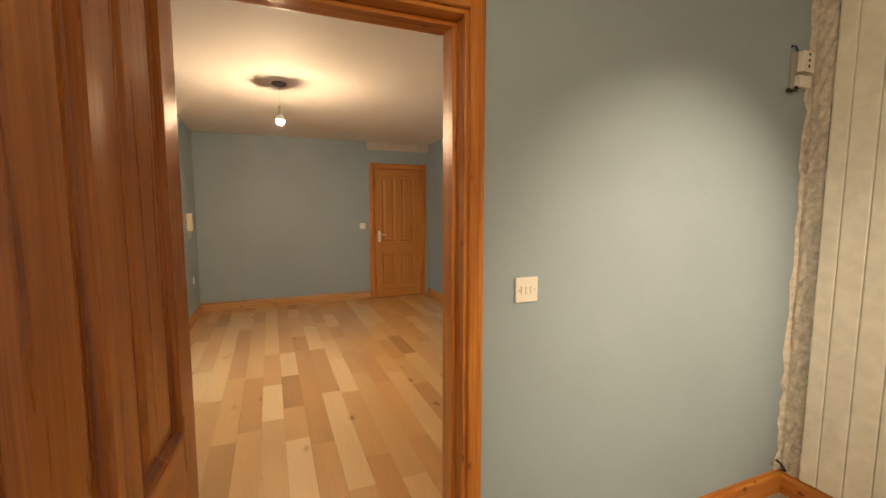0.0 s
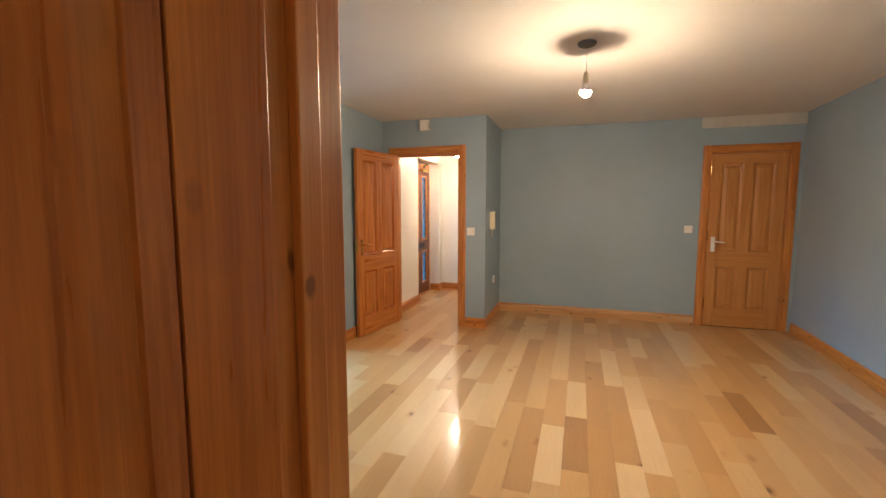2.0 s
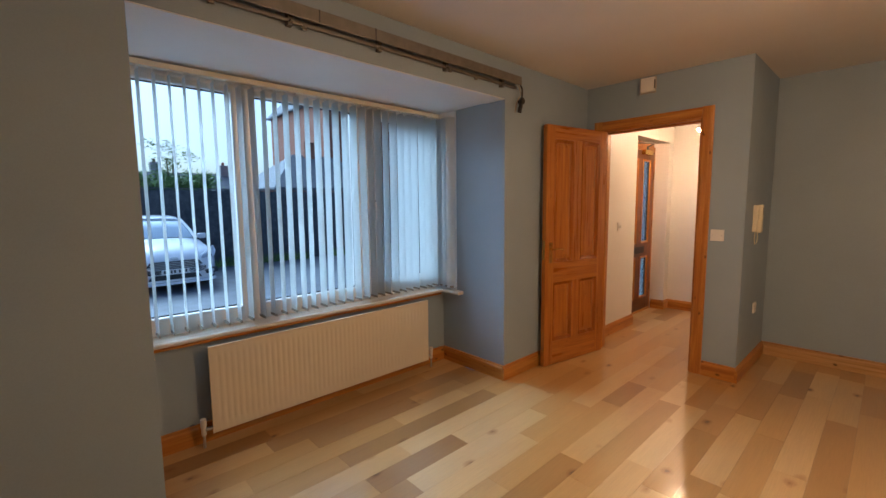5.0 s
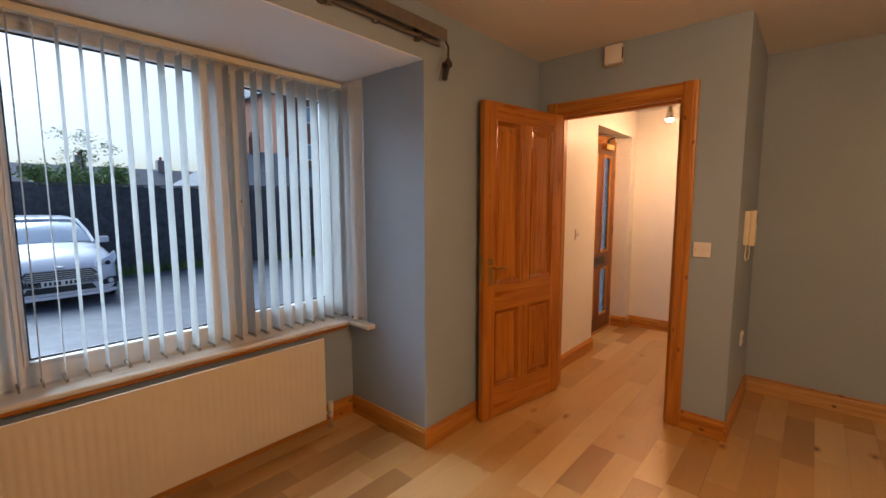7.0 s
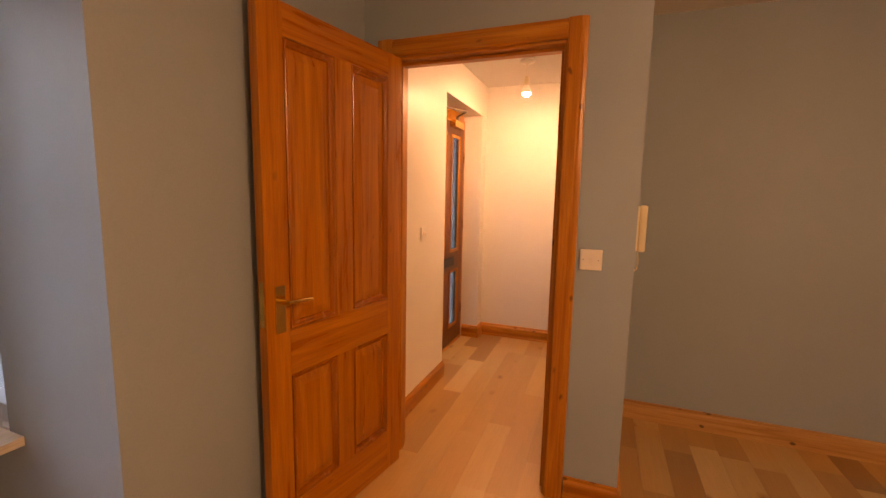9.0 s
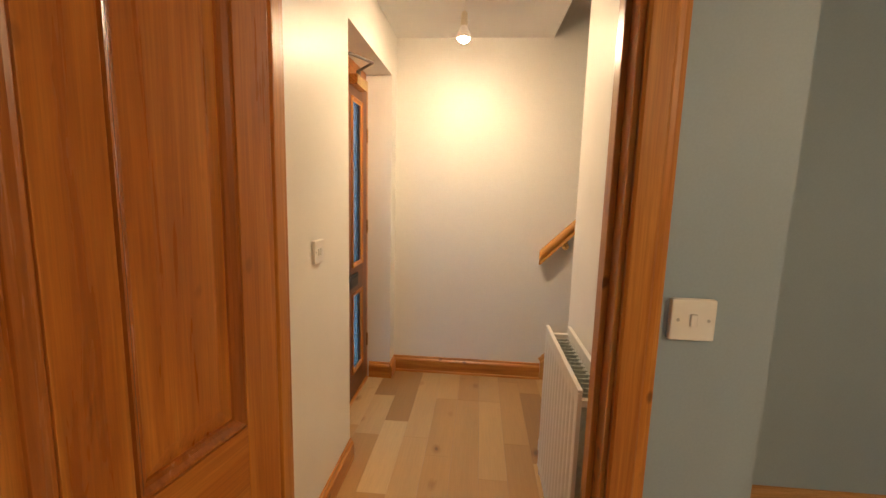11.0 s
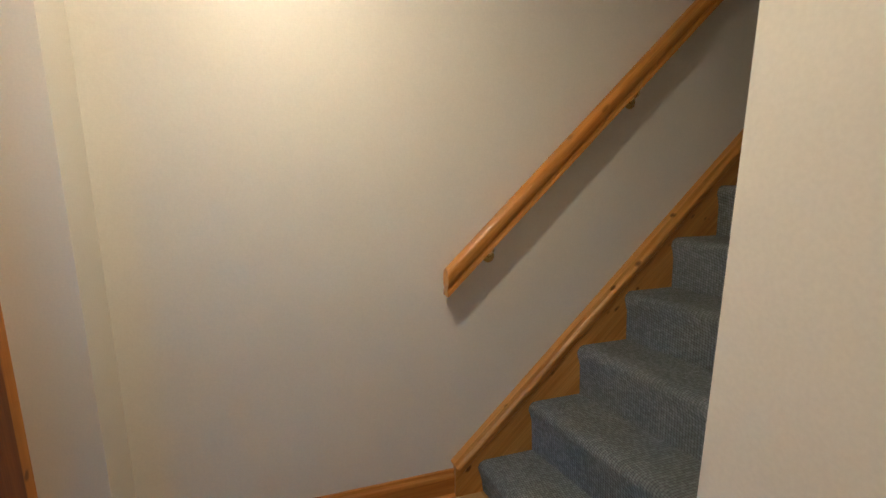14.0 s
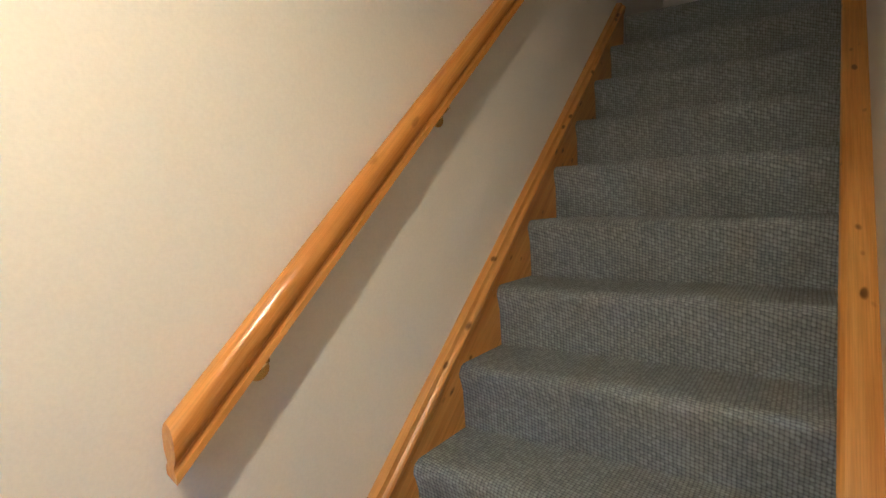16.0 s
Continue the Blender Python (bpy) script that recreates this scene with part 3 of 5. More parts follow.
    for hz in (0.22, 1.0, 1.74):
        part("hinge", rod((-0.003, -0.005, hz), (-0.003, -0.005, hz + 0.1), 0.006, 10), BRASS, d, local=True)
    return d


panel_door("door_hall", pose(-1.742, 5.745, 0.006, 0, 0, -100), "orange varnished pine four-panel door standing open")
panel_door("door_kitchen", pose(0.018, 1.466, 0.006, 0, 0, -95), "dark varnished pine four-panel door standing open", w=0.772)
panel_door("door_cupboard", pose(1.758, 6.683, 0.006), "closed varnished pine cupboard door in the alcove", w=0.724, t=0.035, handle_side=-1, lever=False, mats=(CUP_X, CUP_Z))

# ---------------------------------------------------------------- bay window
win = thing("window_bay", (XG, (BAY0 + BAY1) / 2, 0.66), "white plastic-framed three-light bay window", "window", "", "structure")
W0, W1, Z0, Z1 = BAY0 + 0.005, BAY1 - 0.005, 0.645, 2.075
fr = (XG - 0.035, XG + 0.035)
for y0, y1 in ((W0, W0 + 0.024), (2.930, 3.040), (3.768, 3.902), (W1 - 0.05, W1)):
    part("mullion", box((fr[0], y0, Z0), (fr[1], y1, Z1), 0.006), UPVC, win)
for z0, z1 in ((Z0, Z0 + 0.085), (Z1 - 0.022, Z1)):
    part("frame_rail", box((fr[0] + 0.001, W0 + 0.024, z0), (fr[1] - 0.001, W1 - 0.05, z1), 0.006), UPVC, win)
for y0, y1, opens in ((W0 + 0.024, 2.930, False), (3.040, 3.768, False), (3.902, W1 - 0.05, True)):
    a, b2 = Z0 + 0.085, Z1 - 0.022
    s = 0.045 if opens else 0.016
    sash = part("sash", boxes(((XG - 0.03, y0, a), (XG + 0.045, y0 + s, b2)), ((XG - 0.03, y1 - s, a), (XG + 0.045, y1, b2)), ((XG - 0.03, y0 + s, a), (XG + 0.045, y1 - s, a + s)), ((XG - 0.03, y0 + s, b2 - s), (XG + 0.045, y1 - s, b2)), bevel=0.004), UPVC, win)
    pane = part("pane", box((XG - 0.004, y0 + s - 0.004, a + s - 0.004), (XG + 0.004, y1 - s + 0.004, b2 - s + 0.004)), GLASS, sash, "clear glass")
    pane.visible_shadow = False
    g = 0.007
    part("gasket", boxes(((XG + 0.004, y0 + s, a + s), (XG + 0.012, y0 + s + g, b2 - s)), ((XG + 0.004, y1 - s - g, a + s), (XG + 0.012, y1 - s, b2 - s)), ((XG + 0.004, y0 + s, a + s), (XG + 0.012, y1 - s, a + s + g)), ((XG + 0.004, y0 + s, b2 - s - g), (XG + 0.012, y1 - s, b2 - s))), BLACK, sash)
    if opens:
        ym = y0 + s / 2
        hb = part("handle", box((XG + 0.045, ym - 0.012, 1.32), (XG + 0.055, ym + 0.012, 1.40), 0.002), UPVC, sash)
        part("lever", box((XG + 0.055, ym - 0.009, 1.26), (XG + 0.070, ym + 0.009, 1.385), 0.004), UPVC, hb)
        part("lock_button", rod((XG + 0.055, ym, 1.395), (XG + 0.062, ym, 1.395), 0.006, 10), BLACK, hb)
for yy, d in ((BAY0 - 0.05, 0), (BAY1 + 0.05, 0)):
    side = part("side_light", boxes(((-2.685, yy - 0.03, Z0), (-2.64, yy + 0.03, Z1)), ((-2.465, yy - 0.03, Z0), (-2.42, yy + 0.03, Z1)), ((-2.64, yy - 0.03, Z0), (-2.465, yy + 0.03, Z0 + 0.06)), ((-2.64, yy - 0.03, Z1 - 0.06), (-2.465, yy + 0.03, Z1)), bevel=0.004), UPVC, win)
    pane = part("pane", box((-2.642, yy - 0.004, Z0 + 0.056), (-2.463, yy + 0.004, Z1 - 0.056)), GLASS, side, "clear glass")
    pane.visible_shadow = False
    part("corner_post", box((XG - 0.035, yy - 0.045, Z0), (-2.686, yy + 0.045, Z1), 0.006), UPVC, win)
part("head_board", boxes(((-2.78, BAY0 - 0.09, Z1), (-2.43, BAY0 - 0.002, BAYZ)), ((-2.78, BAY1 + 0.002, Z1), (-2.43, BAY1 + 0.09, BAYZ)), ((-2.78, BAY0, Z1), (-2.685, BAY1, BAYZ))), UPVC, win)
structure("sill_support", boxes(((-2.78, BAY0 - 0.09, 0.61), (-2.425, BAY0 - 0.004, 0.644)), ((-2.78, BAY1 + 0.004, 0.61), (-2.425, BAY1 + 0.09, 0.644)), ((-2.78, BAY0 + 0.001, 0.61), (XG + 0.034, BAY1 - 0.001, 0.6445))), UPVC, "white plastic under the window frame", "window")
nose = [(0, 0), (0.14, 0.0), (0.146, 0.004), (0.149, 0.012), (0.146, 0.022), (0.140, 0.026), (0, 0.028)]
sill = thing("window_sill", (-2.62, 3.46, 0.612), "worn cream-painted wooden window board with rounded nose", "window sill", "", "structure")
part("board", prism(nose, (XG + 0.035, BAY0 + 0.002, 0.612), (XG + 0.035, BAY1 - 0.002, 0.612), (1, 0, 0)), SILL_WOOD, sill)
for y0, s in ((BAY0 + 0.001, 1), (BAY1 - 0.001, -1)):
    sn = [(a * 0.40, b2) for a, b2 in nose]
    part("return_board", prism(sn, (-2.536, y0, 0.6125), (-2.345, y0, 0.6125), (0, s, 0)), SILL_WOOD, sill)
part("nosing_strip", prism([(0, 0), (0.012, 0.002), (0.014, 0.014), (0.0, 0.02)], (XG + 0.168, BAY0 + 0.07, 0.594), (XG + 0.168, BAY1 - 0.07, 0.594), (1, 0, 0)), PINE_Y, sill, "dark varnished moulding under the board")

# ---------------------------------------------------------------- vertical blind
BX = XG + 0.105
blind = thing("vertical_blind", (BX, 3.46, 2.09), "white vertical fabric blind with slats turned open", "blind")
part("headrail", boxes(((BX - 0.022, BAY0 + 0.03, 2.085), (BX + 0.022, BAY1 - 0.03, 2.115)), bevel=0.003), IVORY, blind)
rng = random.Random(5)


def slat(x, y, turn, width=0.089, z0=0.665, z1=2.07):
    bm = bmesh.new()
    c, s, h = math.cos(turn), math.sin(turn), width / 2
    bow = rng.uniform(0.003, 0.007)
    sway = rng.uniform(-0.006, 0.006)
    cols = []
    for k in range(5):
        u = -h + width * k / 4
        w = bow * (1 - (2 * k / 4 - 1) ** 2)
        cols.append([bm.verts.new((x + u * c - w * s + sway * (1 - q), y + u * s + w * c + sway * 0.5 * (1 - q), z0 + (z1 - z0) * q)) for q in (0, 0.5, 1)])
    for a, b2 in zip(cols, cols[1:]):
        for i in range(2):
            bm.faces.new((a[i], b2[i], b2[i + 1], a[i + 1]))
    bmesh.ops.solidify(bm, geom=bm.faces[:], thickness=0.0009)
    sl = part("slat", bm, FABRIC, blind, smooth=True)
    part("hanger", box((x - 0.008, y - 0.003, z1), (x + 0.008, y + 0.003, 2.088)), PLASTIC, sl)
    part("weight", box((x - h * c - 0.002, y - abs(h * s) - 0.0016, z0 - 0.002), (x + h * c + 0.002, y + abs(h * s) + 0.0016, z0 + 0.012)) if abs(s) < 0.5 else box((x - 0.02, y - 0.01, z0 - 0.002), (x + 0.02, y + 0.01, z0 + 0.012)), plain("weight_grey", (0.3, 0.27, 0.22), 0.6) if "weight_grey" not in bpy.data.materials else bpy.data.materials["weight_grey"], sl)


y = BAY0 + 0.05
while y < BAY1 - 0.05:
    slat(BX + rng.uniform(-0.003, 0.003), y, radians(-1 + rng.uniform(-4, 4)))
    y += 0.070
for x in (-2.57, -2.50, -2.44):
    slat(x, BAY1 - 0.045, radians(60 + rng.uniform(-6, 6)), 0.075)
part("chain", tube([(BX + 0.03, BAY0 + 0.06, 2.08), (BX + 0.032, BAY0 + 0.058, 1.4), (BX + 0.03, BAY0 + 0.06, 0.85)], 0.0025, 6), PLASTIC, blind)


# ---------------------------------------------------------------- radiators
def radiator(name, m, length, height, label, mat, double=False):
    """Pressed-steel panel radiator: length along x, front at +y, from z=0 up."""
    r = new(name)
    r.matrix_world = m
    ORI[r] = Vector((0, 0, 0))
    tagged(r, label, "radiator")

    def panel(y, name):
        bm = box((0.0, y - 0.006, 0.0), (length, y, height), 0.002)
        pitch = 0.0333 if not double else 0.05
        n = int((length - 0.03) / pitch)
        off = (length - n * pitch) / 2
        q = pitch / 0.05
        xs = [(0.0, 0.0), (off * 0.6, 0.0)]
        for k in range(n):
            x = off + k * pitch
            xs += [(x + 0.010 * q, 0.0), (x + 0.015 * q, 0.6), (x + 0.020 * q, 1.0), (x + 0.030 * q, 1.0), (x + 0.035 * q, 0.6), (x + 0.040 * q, 0.0)]
        xs += [(length - off * 0.6, 0.0), (length, 0.0)]
        d = 0.0045 if double else 0.0022
        rows = []
        for z, dep in ((0.002, 0), (0.045, 0), (0.06, 0.8), (0.07, 1), (height - 0.07, 1), (height - 0.06, 0.8), (height - 0.045, 0), (height - 0.002, 0)):
            rows.append([bm.verts.new((x, y + 0.0052 - dd * dep * d, z)) for x, dd in xs])
        for a, b2 in zip(rows, rows[1:]):
            for k in range(len(xs) - 1):
                bm.faces.new((a[k], a[k + 1], b2[k + 1], b2[k]))
        p = part(name, bm, mat, r, smooth=True, local=True)
        part("top_edge", box((-0.001, y - 0.008, height - 0.008), (length + 0.001, y + 0.007, height + 0.002), 0.003), mat, p, local=True)
        part("end_edge", box((-0.001, y - 0.007, 0.0), (0.004, y + 0.006, height - 0.008), 0.002), mat, p, local=True)
        part("end_edge", box((length - 0.004, y - 0.007, 0.0), (length + 0.001, y + 0.006, height - 0.008), 0.002), mat, p, local=True)
        return p

    panel(0.09, "front_panel")
    if double:
        panel(0.0, "back_panel")
        x = 0.03
        while x < length - 0.03:
            zig = [(x, 0.010), (x + 0.017, 0.010), (x + 0.020, 0.013), (x + 0.020, 0.020), (x + 0.006, 0.021), (x + 0.003, 0.080), (x, 0.080)]
            bm = bmesh.new()
            ends = [[bm.verts.new((px, py, z)) for px, py in zig] for z in (0.03, height - 0.038)]
            for k in range(len(zig)):
                bm.faces.new((ends[0][k], ends[0][(k + 1) % len(zig)], ends[1][(k + 1) % len(zig)], ends[1][k]))
            bm.faces.new(ends[0][::-1])
            bm.faces.new(ends[1])
            part("convector_fin", bm, DUST, r, "dusty grey-green convector fin", local=True)
            x += 0.034
        for xx in (0.0, length - 0.02):
            part("spacer", box((xx, 0.006, height - 0.05), (xx + 0.02, 0.084, height - 0.03)), mat, r, local=True)
    else:
        x = 0.03
        while x < length - 0.03:
            part("convector_fin", box((x, 0.045, 0.04), (x + 0.003, 0.086, height - 0.03)), mat, r, local=True)
            x += 0.05
        for xx in (0.25, length - 0.29):
            part("wall_bracket", box((xx, 0.0, 0.05), (xx + 0.04, 0.085, height - 0.06)), mat, r, local=True)
    for x, s in ((0.0, -1), (length, 1)):
        v = part("valve", rod((x, 0.075, 0.03), (x + s * 0.045, 0.075, 0.03), 0.011, 12), STEEL, r, local=True, smooth=True)
        bm = rod((x + s * 0.045, 0.075, 0.0), (x + s * 0.045, 0.075, 0.05), 0.013, 12)
        rod((x + s * 0.045, 0.075, 0.05), (x + s * 0.045, 0.075, 0.095), 0.016, 14, bm)
        part("cap", bm, PLASTIC, v, "white plastic valve cap", local=True, smooth=True)
        part("pipe", rod((x + s * 0.045, 0.075, -0.075), (x + s * 0.045, 0.075, 0.0), 0.0075, 10), STEEL, v, local=True, smooth=True)
    return r


radiator("bay_radiator", pose(XS + 0.01, 4.285, 0.078, 0, 0, -90), 1.625, 0.505, "long cream panel radiator under the bay window", ENAMEL)
radiator("hall_radiator", pose(-0.868, 6.06, 0.14, 0, 0, 90), 0.595, 0.655, "white double panel radiator with open top on the hall wall", HALL_ENAMEL, True)


# ---------------------------------------------------------------- pendant lamps
def pendant(at, ceiling, bulb, label, rose_mat, lip):
    x, y, z = at
    p = thing("pendant_lamp", (x, y, ceiling), label, "ceiling lamp", "bare bulb pendants")
    part("ceiling_rose", turned([(0.055, 0.0), (0.058, -0.006), (0.050, -0.018), (0.025, -0.028), (0.008, -0.034), (0.004, -0.036)][::-1], (x, y, ceiling)), rose_mat, p, "dark grey ceiling rose" if rose_mat is GREY_ROSE else "white ceiling rose", smooth=True)
    part("cord", tube([(x, y, ceiling - 0.03), (x + 0.002, y, (ceiling + z) / 2), (x, y, z + 0.11)], 0.0032, 8), PLASTIC, p)
    part("bulb_holder", turned([(0.008, 0.115), (0.014, 0.11), (0.017, 0.09), (0.019, 0.06), (0.019, 0.045)][::-1], (x, y, z)), IVORY, p, "ivory bayonet bulb holder", smooth=True)
    # Collar oversized on purpose: its lip keeps direct light off the ceiling.
    part("bulb_collar", turned([lip, (0.0345 if lip[1] < -0.005 else 0.0333, 0.003), (0.029, 0.016), (0.0205, 0.032), (0.0155, 0.046), (0.0145, 0.052)], (x, y, z), 24), PLASTIC, p, "white plastic bulb collar widened to hold back upward light", smooth=True)
    part("bulb", turned([(0.004, -0.036), (0.014, -0.034), (0.024, -0.026), (0.031, -0.012), (0.0325, -0.003), (0.0314, 0.002)], (x, y, z), 24), bulb, p, "lit frosted light bulb", smooth=True)


pendant((0.358, 3.97, 2.105), CEIL, BULB, "bare lit bulb hanging from a dark ceiling rose", GREY_ROSE, (0.0333, -0.0045))
# Lower lip here also weakens the bright spot on the end wall.
pendant((-1.383, 7.18, 2.147), HCEIL, HALL_BULB, "bare lit bulb hanging on a short hall cord", PLASTIC, (0.0340, -0.018))
spot_data = bpy.data.lights.new("kitchen_spot", "SPOT")
spot_data.energy, spot_data.spot_size, spot_data.spot_blend, spot_data.color, spot_data.shadow_soft_size = 72.0, radians(50), 1.0, (1.0, 0.74, 0.42), 0.03
spot = new("kitchen_spot", spot_data)
spot.matrix_world = look((1.95, -0.70, 2.34), (1.78, 1.475, 0.92))
sl = thing("ceiling_spotlight", (1.95, -0.70, CEIL), "small white kitchen ceiling spotlight", "spotlight")
part("base", turned([(0.045, -0.02), (0.048, -0.012), (0.048, 0.0)], (1.95, -0.70, CEIL)), PLASTIC, sl, smooth=True)
# Added fill light without a fitting, lifts the kitchen's general brightness.
kd = bpy.data.lights.new("kitchen_fill", "POINT")
kd.energy, kd.color, kd.shadow_soft_size = 17.0, (1.0, 0.70, 0.37), 0.04
kl = new("kitchen_fill", kd)
kl.location = (-0.2, -0.9, 2.15)


# ---------------------------------------------------------------- switches, socket, phone, chime
def switch(name, m, label, kind="one", w=0.086, depth=0.011, surface=0.0):
    s = new(name)
    s.matrix_world = m
    ORI[s] = Vector((0, 0, 0))
    tagged(s, label, "light switch" if kind != "socket" else "socket")
    if surface:
        part("back_box", box((-w / 2, 0, -0.043), (w / 2, surface, 0.043), 0.003), PLASTIC, s, local=True)
    part("plate", box((-w / 2, surface, -0.043), (w / 2, surface + depth, 0.043), 0.004), PLASTIC, s, local=True)
    y = surface + depth
    for x in {"one": (0.0,), "two": (-0.012, 0.012), "blank": (), "socket": (), "three": (-0.018, 0.0, 0.018)}[kind]:
        part("rocker", box((x - 0.0065, y - 0.002, -0.013), (x + 0.0065, y + 0.005, 0.013), 0.002), PLASTIC, s, local=True)
    if kind == "socket":
        for x, z, a, b2 in ((0, 0.012, 0.002, 0.005), (-0.011, -0.008, 0.004, 0.002), (0.011, -0.008, 0.004, 0.002)):
            part("pin_slot", box((x - a, y - 0.001, z - b2), (x + a, y + 0.0006, z + b2)), BLACK, s, local=True)
        part("rocker", box((-0.03, y - 0.002, 0.018), (-0.018, y + 0.004, 0.034), 0.002), PLASTIC, s, local=True)
    for x in (-0.030, 0.030):
        part("screw", rod((x, y - 0.001, 0), (x, y + 0.001, 0), 0.0034, 10), STEEL, s, local=True)
    return s


switch("light_switch", pose(1.054, YK, 1.132, 0, 0, 180), "white three-gang light switch on blue kitchen wall", "three", 0.088)
switch("light_switch", pose(-0.827, YD, 1.111, 0, 0, 180), "white single light switch beside the hall doorway", "one", 0.088, 0.011, 0.004)
switch("light_switch", pose(HL, 6.395, 1.118, 0, 0, -90), "white two-gang surface switch on cream hall wall", "two", 0.086, 0.008, 0.004)
switch("light_switch", pose(1.555, YF, 1.13, 0, 0, 180), "white light switch beside the cupboard door", "one")
switch("wall_socket", pose(XA, 6.25, 0.495, 0, 0, -90), "white single wall socket on the alcove return", "socket")

ph = thing("entry_phone", (XA, 6.05, 1.20), "ivory wall-mounted door entry telephone with hanging cord", "entry phone")
part("base_plate", box((XA, 6.01, 1.13), (XA + 0.028, 6.095, 1.335), 0.006), IVORY, ph)
hs = box((XA + 0.028, 6.018, 1.125), (XA + 0.058, 6.068, 1.338), 0.009)
part("handset", hs, IVORY, ph, smooth=True)
part("call_slot", box((XA + 0.057, 6.038, 1.255), (XA + 0.0592, 6.046, 1.315)), BLACK, ph)
part("cord", tube([(XA + 0.03, 6.04, 1.126), (XA + 0.034, 6.036, 1.08), (XA + 0.03, 6.03, 1.045), (XA + 0.02, 6.028, 1.035), (XA + 0.012, 6.045, 1.06), (XA + 0.012, 6.06, 1.128)], 0.0032, 6), IVORY, ph)

ch = thing("door_chime", (-1.375, YD, 2.30), "white plastic door chime box above the doorway", "door chime")
part("back", box((-1.445, YD - 0.012, 2.255), (-1.315, YD, 2.385), 0.003), plain("chime_back", (0.42, 0.38, 0.32), 0.5), ch)
part("cover", box((-1.425, YD - 0.048, 2.262), (-1.32, YD - 0.012, 2.376), 0.007), PLASTIC, ch, smooth=True)
part("side_grille", box((-1.3205, YD - 0.040, 2.285), (-1.3185, YD - 0.020, 2.355)), BLACK, ch)

pt = thing("cornice_patch", (2.13, YF, 2.33), "unpainted plaster strip above the cupboard door", "plaster patch", "", "structure")
part("strip", box((1.635, YF - 0.012, 2.275), (2.625, YF, 2.394), 0.003), plain("bare_plaster", (0.52, 0.50, 0.45), 0.85, 0, 0.08, 6, 0.2), pt)

# ---------------------------------------------------------------- curtain track over the bay
ct = thing("curtain_track", (XL, 3.45, 2.26), "aged metal curtain track with cord pulleys above the bay", "curtain track")
part("valance", box((-1.862, 2.25, 2.225), (-1.852, 4.675, 2.285), 0.002), DARK_METAL, ct)
part("track", box((-1.90, 2.25, 2.262), (-1.862, 4.675, 2.280), 0.002), DARK_METAL, ct)
part("rear_rail", box((-1.903, 2.25, 2.205), (-1.888, 4.66, 2.222), 0.002), DARK_METAL, ct)
for yy in (2.4, 2.95, 3.45, 3.95, 4.5):
    part("bracket", boxes(((XL, yy - 0.012, 2.19), (-1.885, yy + 0.012, 2.29)), ((-1.885, yy - 0.008, 2.200), (-1.862, yy + 0.008, 2.212)), bevel=0.002), DARK_METAL, ct)
for yy in (3.08, 3.40):
    part("joint", box((-1.8515, yy - 0.003, 2.224), (-1.850, yy + 0.003, 2.286)), BLACK, ct)
for yy in (2.62, 3.02, 3.98, 4.22, 4.50):
    part("glider", box((-1.895, yy - 0.012, 2.188), (-1.885, yy + 0.012, 2.206), 0.003), DARK_METAL, ct)
pl = part("pulley", tube([(-1.866, 4.698, 2.140), (-1.866, 4.690, 2.105), (-1.867, 4.670, 2.035)], 0.015, 8), BLACK, ct, "black cord pulley hanging from the track end")
part("wheel", rod((-1.885, 4.690, 2.115), (-1.848, 4.690, 2.115), 0.021, 14), BLACK, pl)
part("pull_cord", tube([(-1.87, 4.66, 2.225), (-1.868, 4.675, 2.19), (-1.866, 4.685, 2.17), (-1.872, 4.64, 2.10), (-1.876, 4.628, 2.03)], 0.0035, 6), plain("frayed_cord", (0.3, 0.26, 0.2), 0.9), ct)
part("pulley_arm", tube([(-1.858, 4.668, 2.225), (-1.858, 4.69, 2.20), (-1.866, 4.698, 2.14)], 0.006, 6), BLACK, ct)

# ---------------------------------------------------------------- stairs
RISE, GOING, NX, NZ, STEPS = 0.219, 0.221, -0.689, 0.145, 11
SKEW = 0.22                          # the treads run askew between the two walls
SY0, SY1 = 6.952, 7.852
stairs = thing("staircase", (NX, 7.4, 0), "steep straight staircase with grey loop carpet and pine strings", "stairs", "", "structure")
for i in range(STEPS):
    x, z = NX + GOING * i, NZ + RISE * i
    zb = z - RISE - 0.012 if i else 0.0
    x2 = x + GOING + 0.03 if i < STEPS - 1 else 2.75
    prof = [(x + 0.022, zb), (x + 0.014, z - 0.09), (x + 0.004, z - 0.055), (x - 0.002, z - 0.040), (x - 0.003, z - 0.028), (x + 0.001, z - 0.016), (x + 0.008, z - 0.007), (x + 0.018, z - 0.0015), (x + 0.030, z), (x2, z), (x2, zb)]
    bm = bmesh.new()
    ny = 7
    rings = []
    for k in range(ny):
        yy = SY0 + (SY1 - SY0) * k / (ny - 1)
        off = SKEW * (SY1 - yy) / (SY1 - SY0)
        rings.append([bm.verts.new((px + off + 0.003 * math.sin(9 * yy + i), yy, pz + 0.0015 * math.sin(7 * yy + 2 * i))) for px, pz in prof])
    for a, b in zip(rings, rings[1:]):
        for k in range(len(prof)):
            bm.faces.new((a[k], a[(k + 1) % len(prof)], b[(k + 1) % len(prof)], b[k]))
    bm.faces.new(rings[0])
    bm.faces.new(rings[-1][::-1])
    part("carpeted_step", bm, CARPET, stairs, smooth=True)
SL = RISE / GOING
line = lambda x, over: NZ + SL * (x - NX) + over
x0, x1 = -0.785, 1.50
STR = wood("string_pine", "x", (0.48, 0.19, 0.032), (0.60, 0.275, 0.055), (0.69, 0.35, 0.085), 0.28, 0.95, tilt=44.7, knot_scale=17.0)
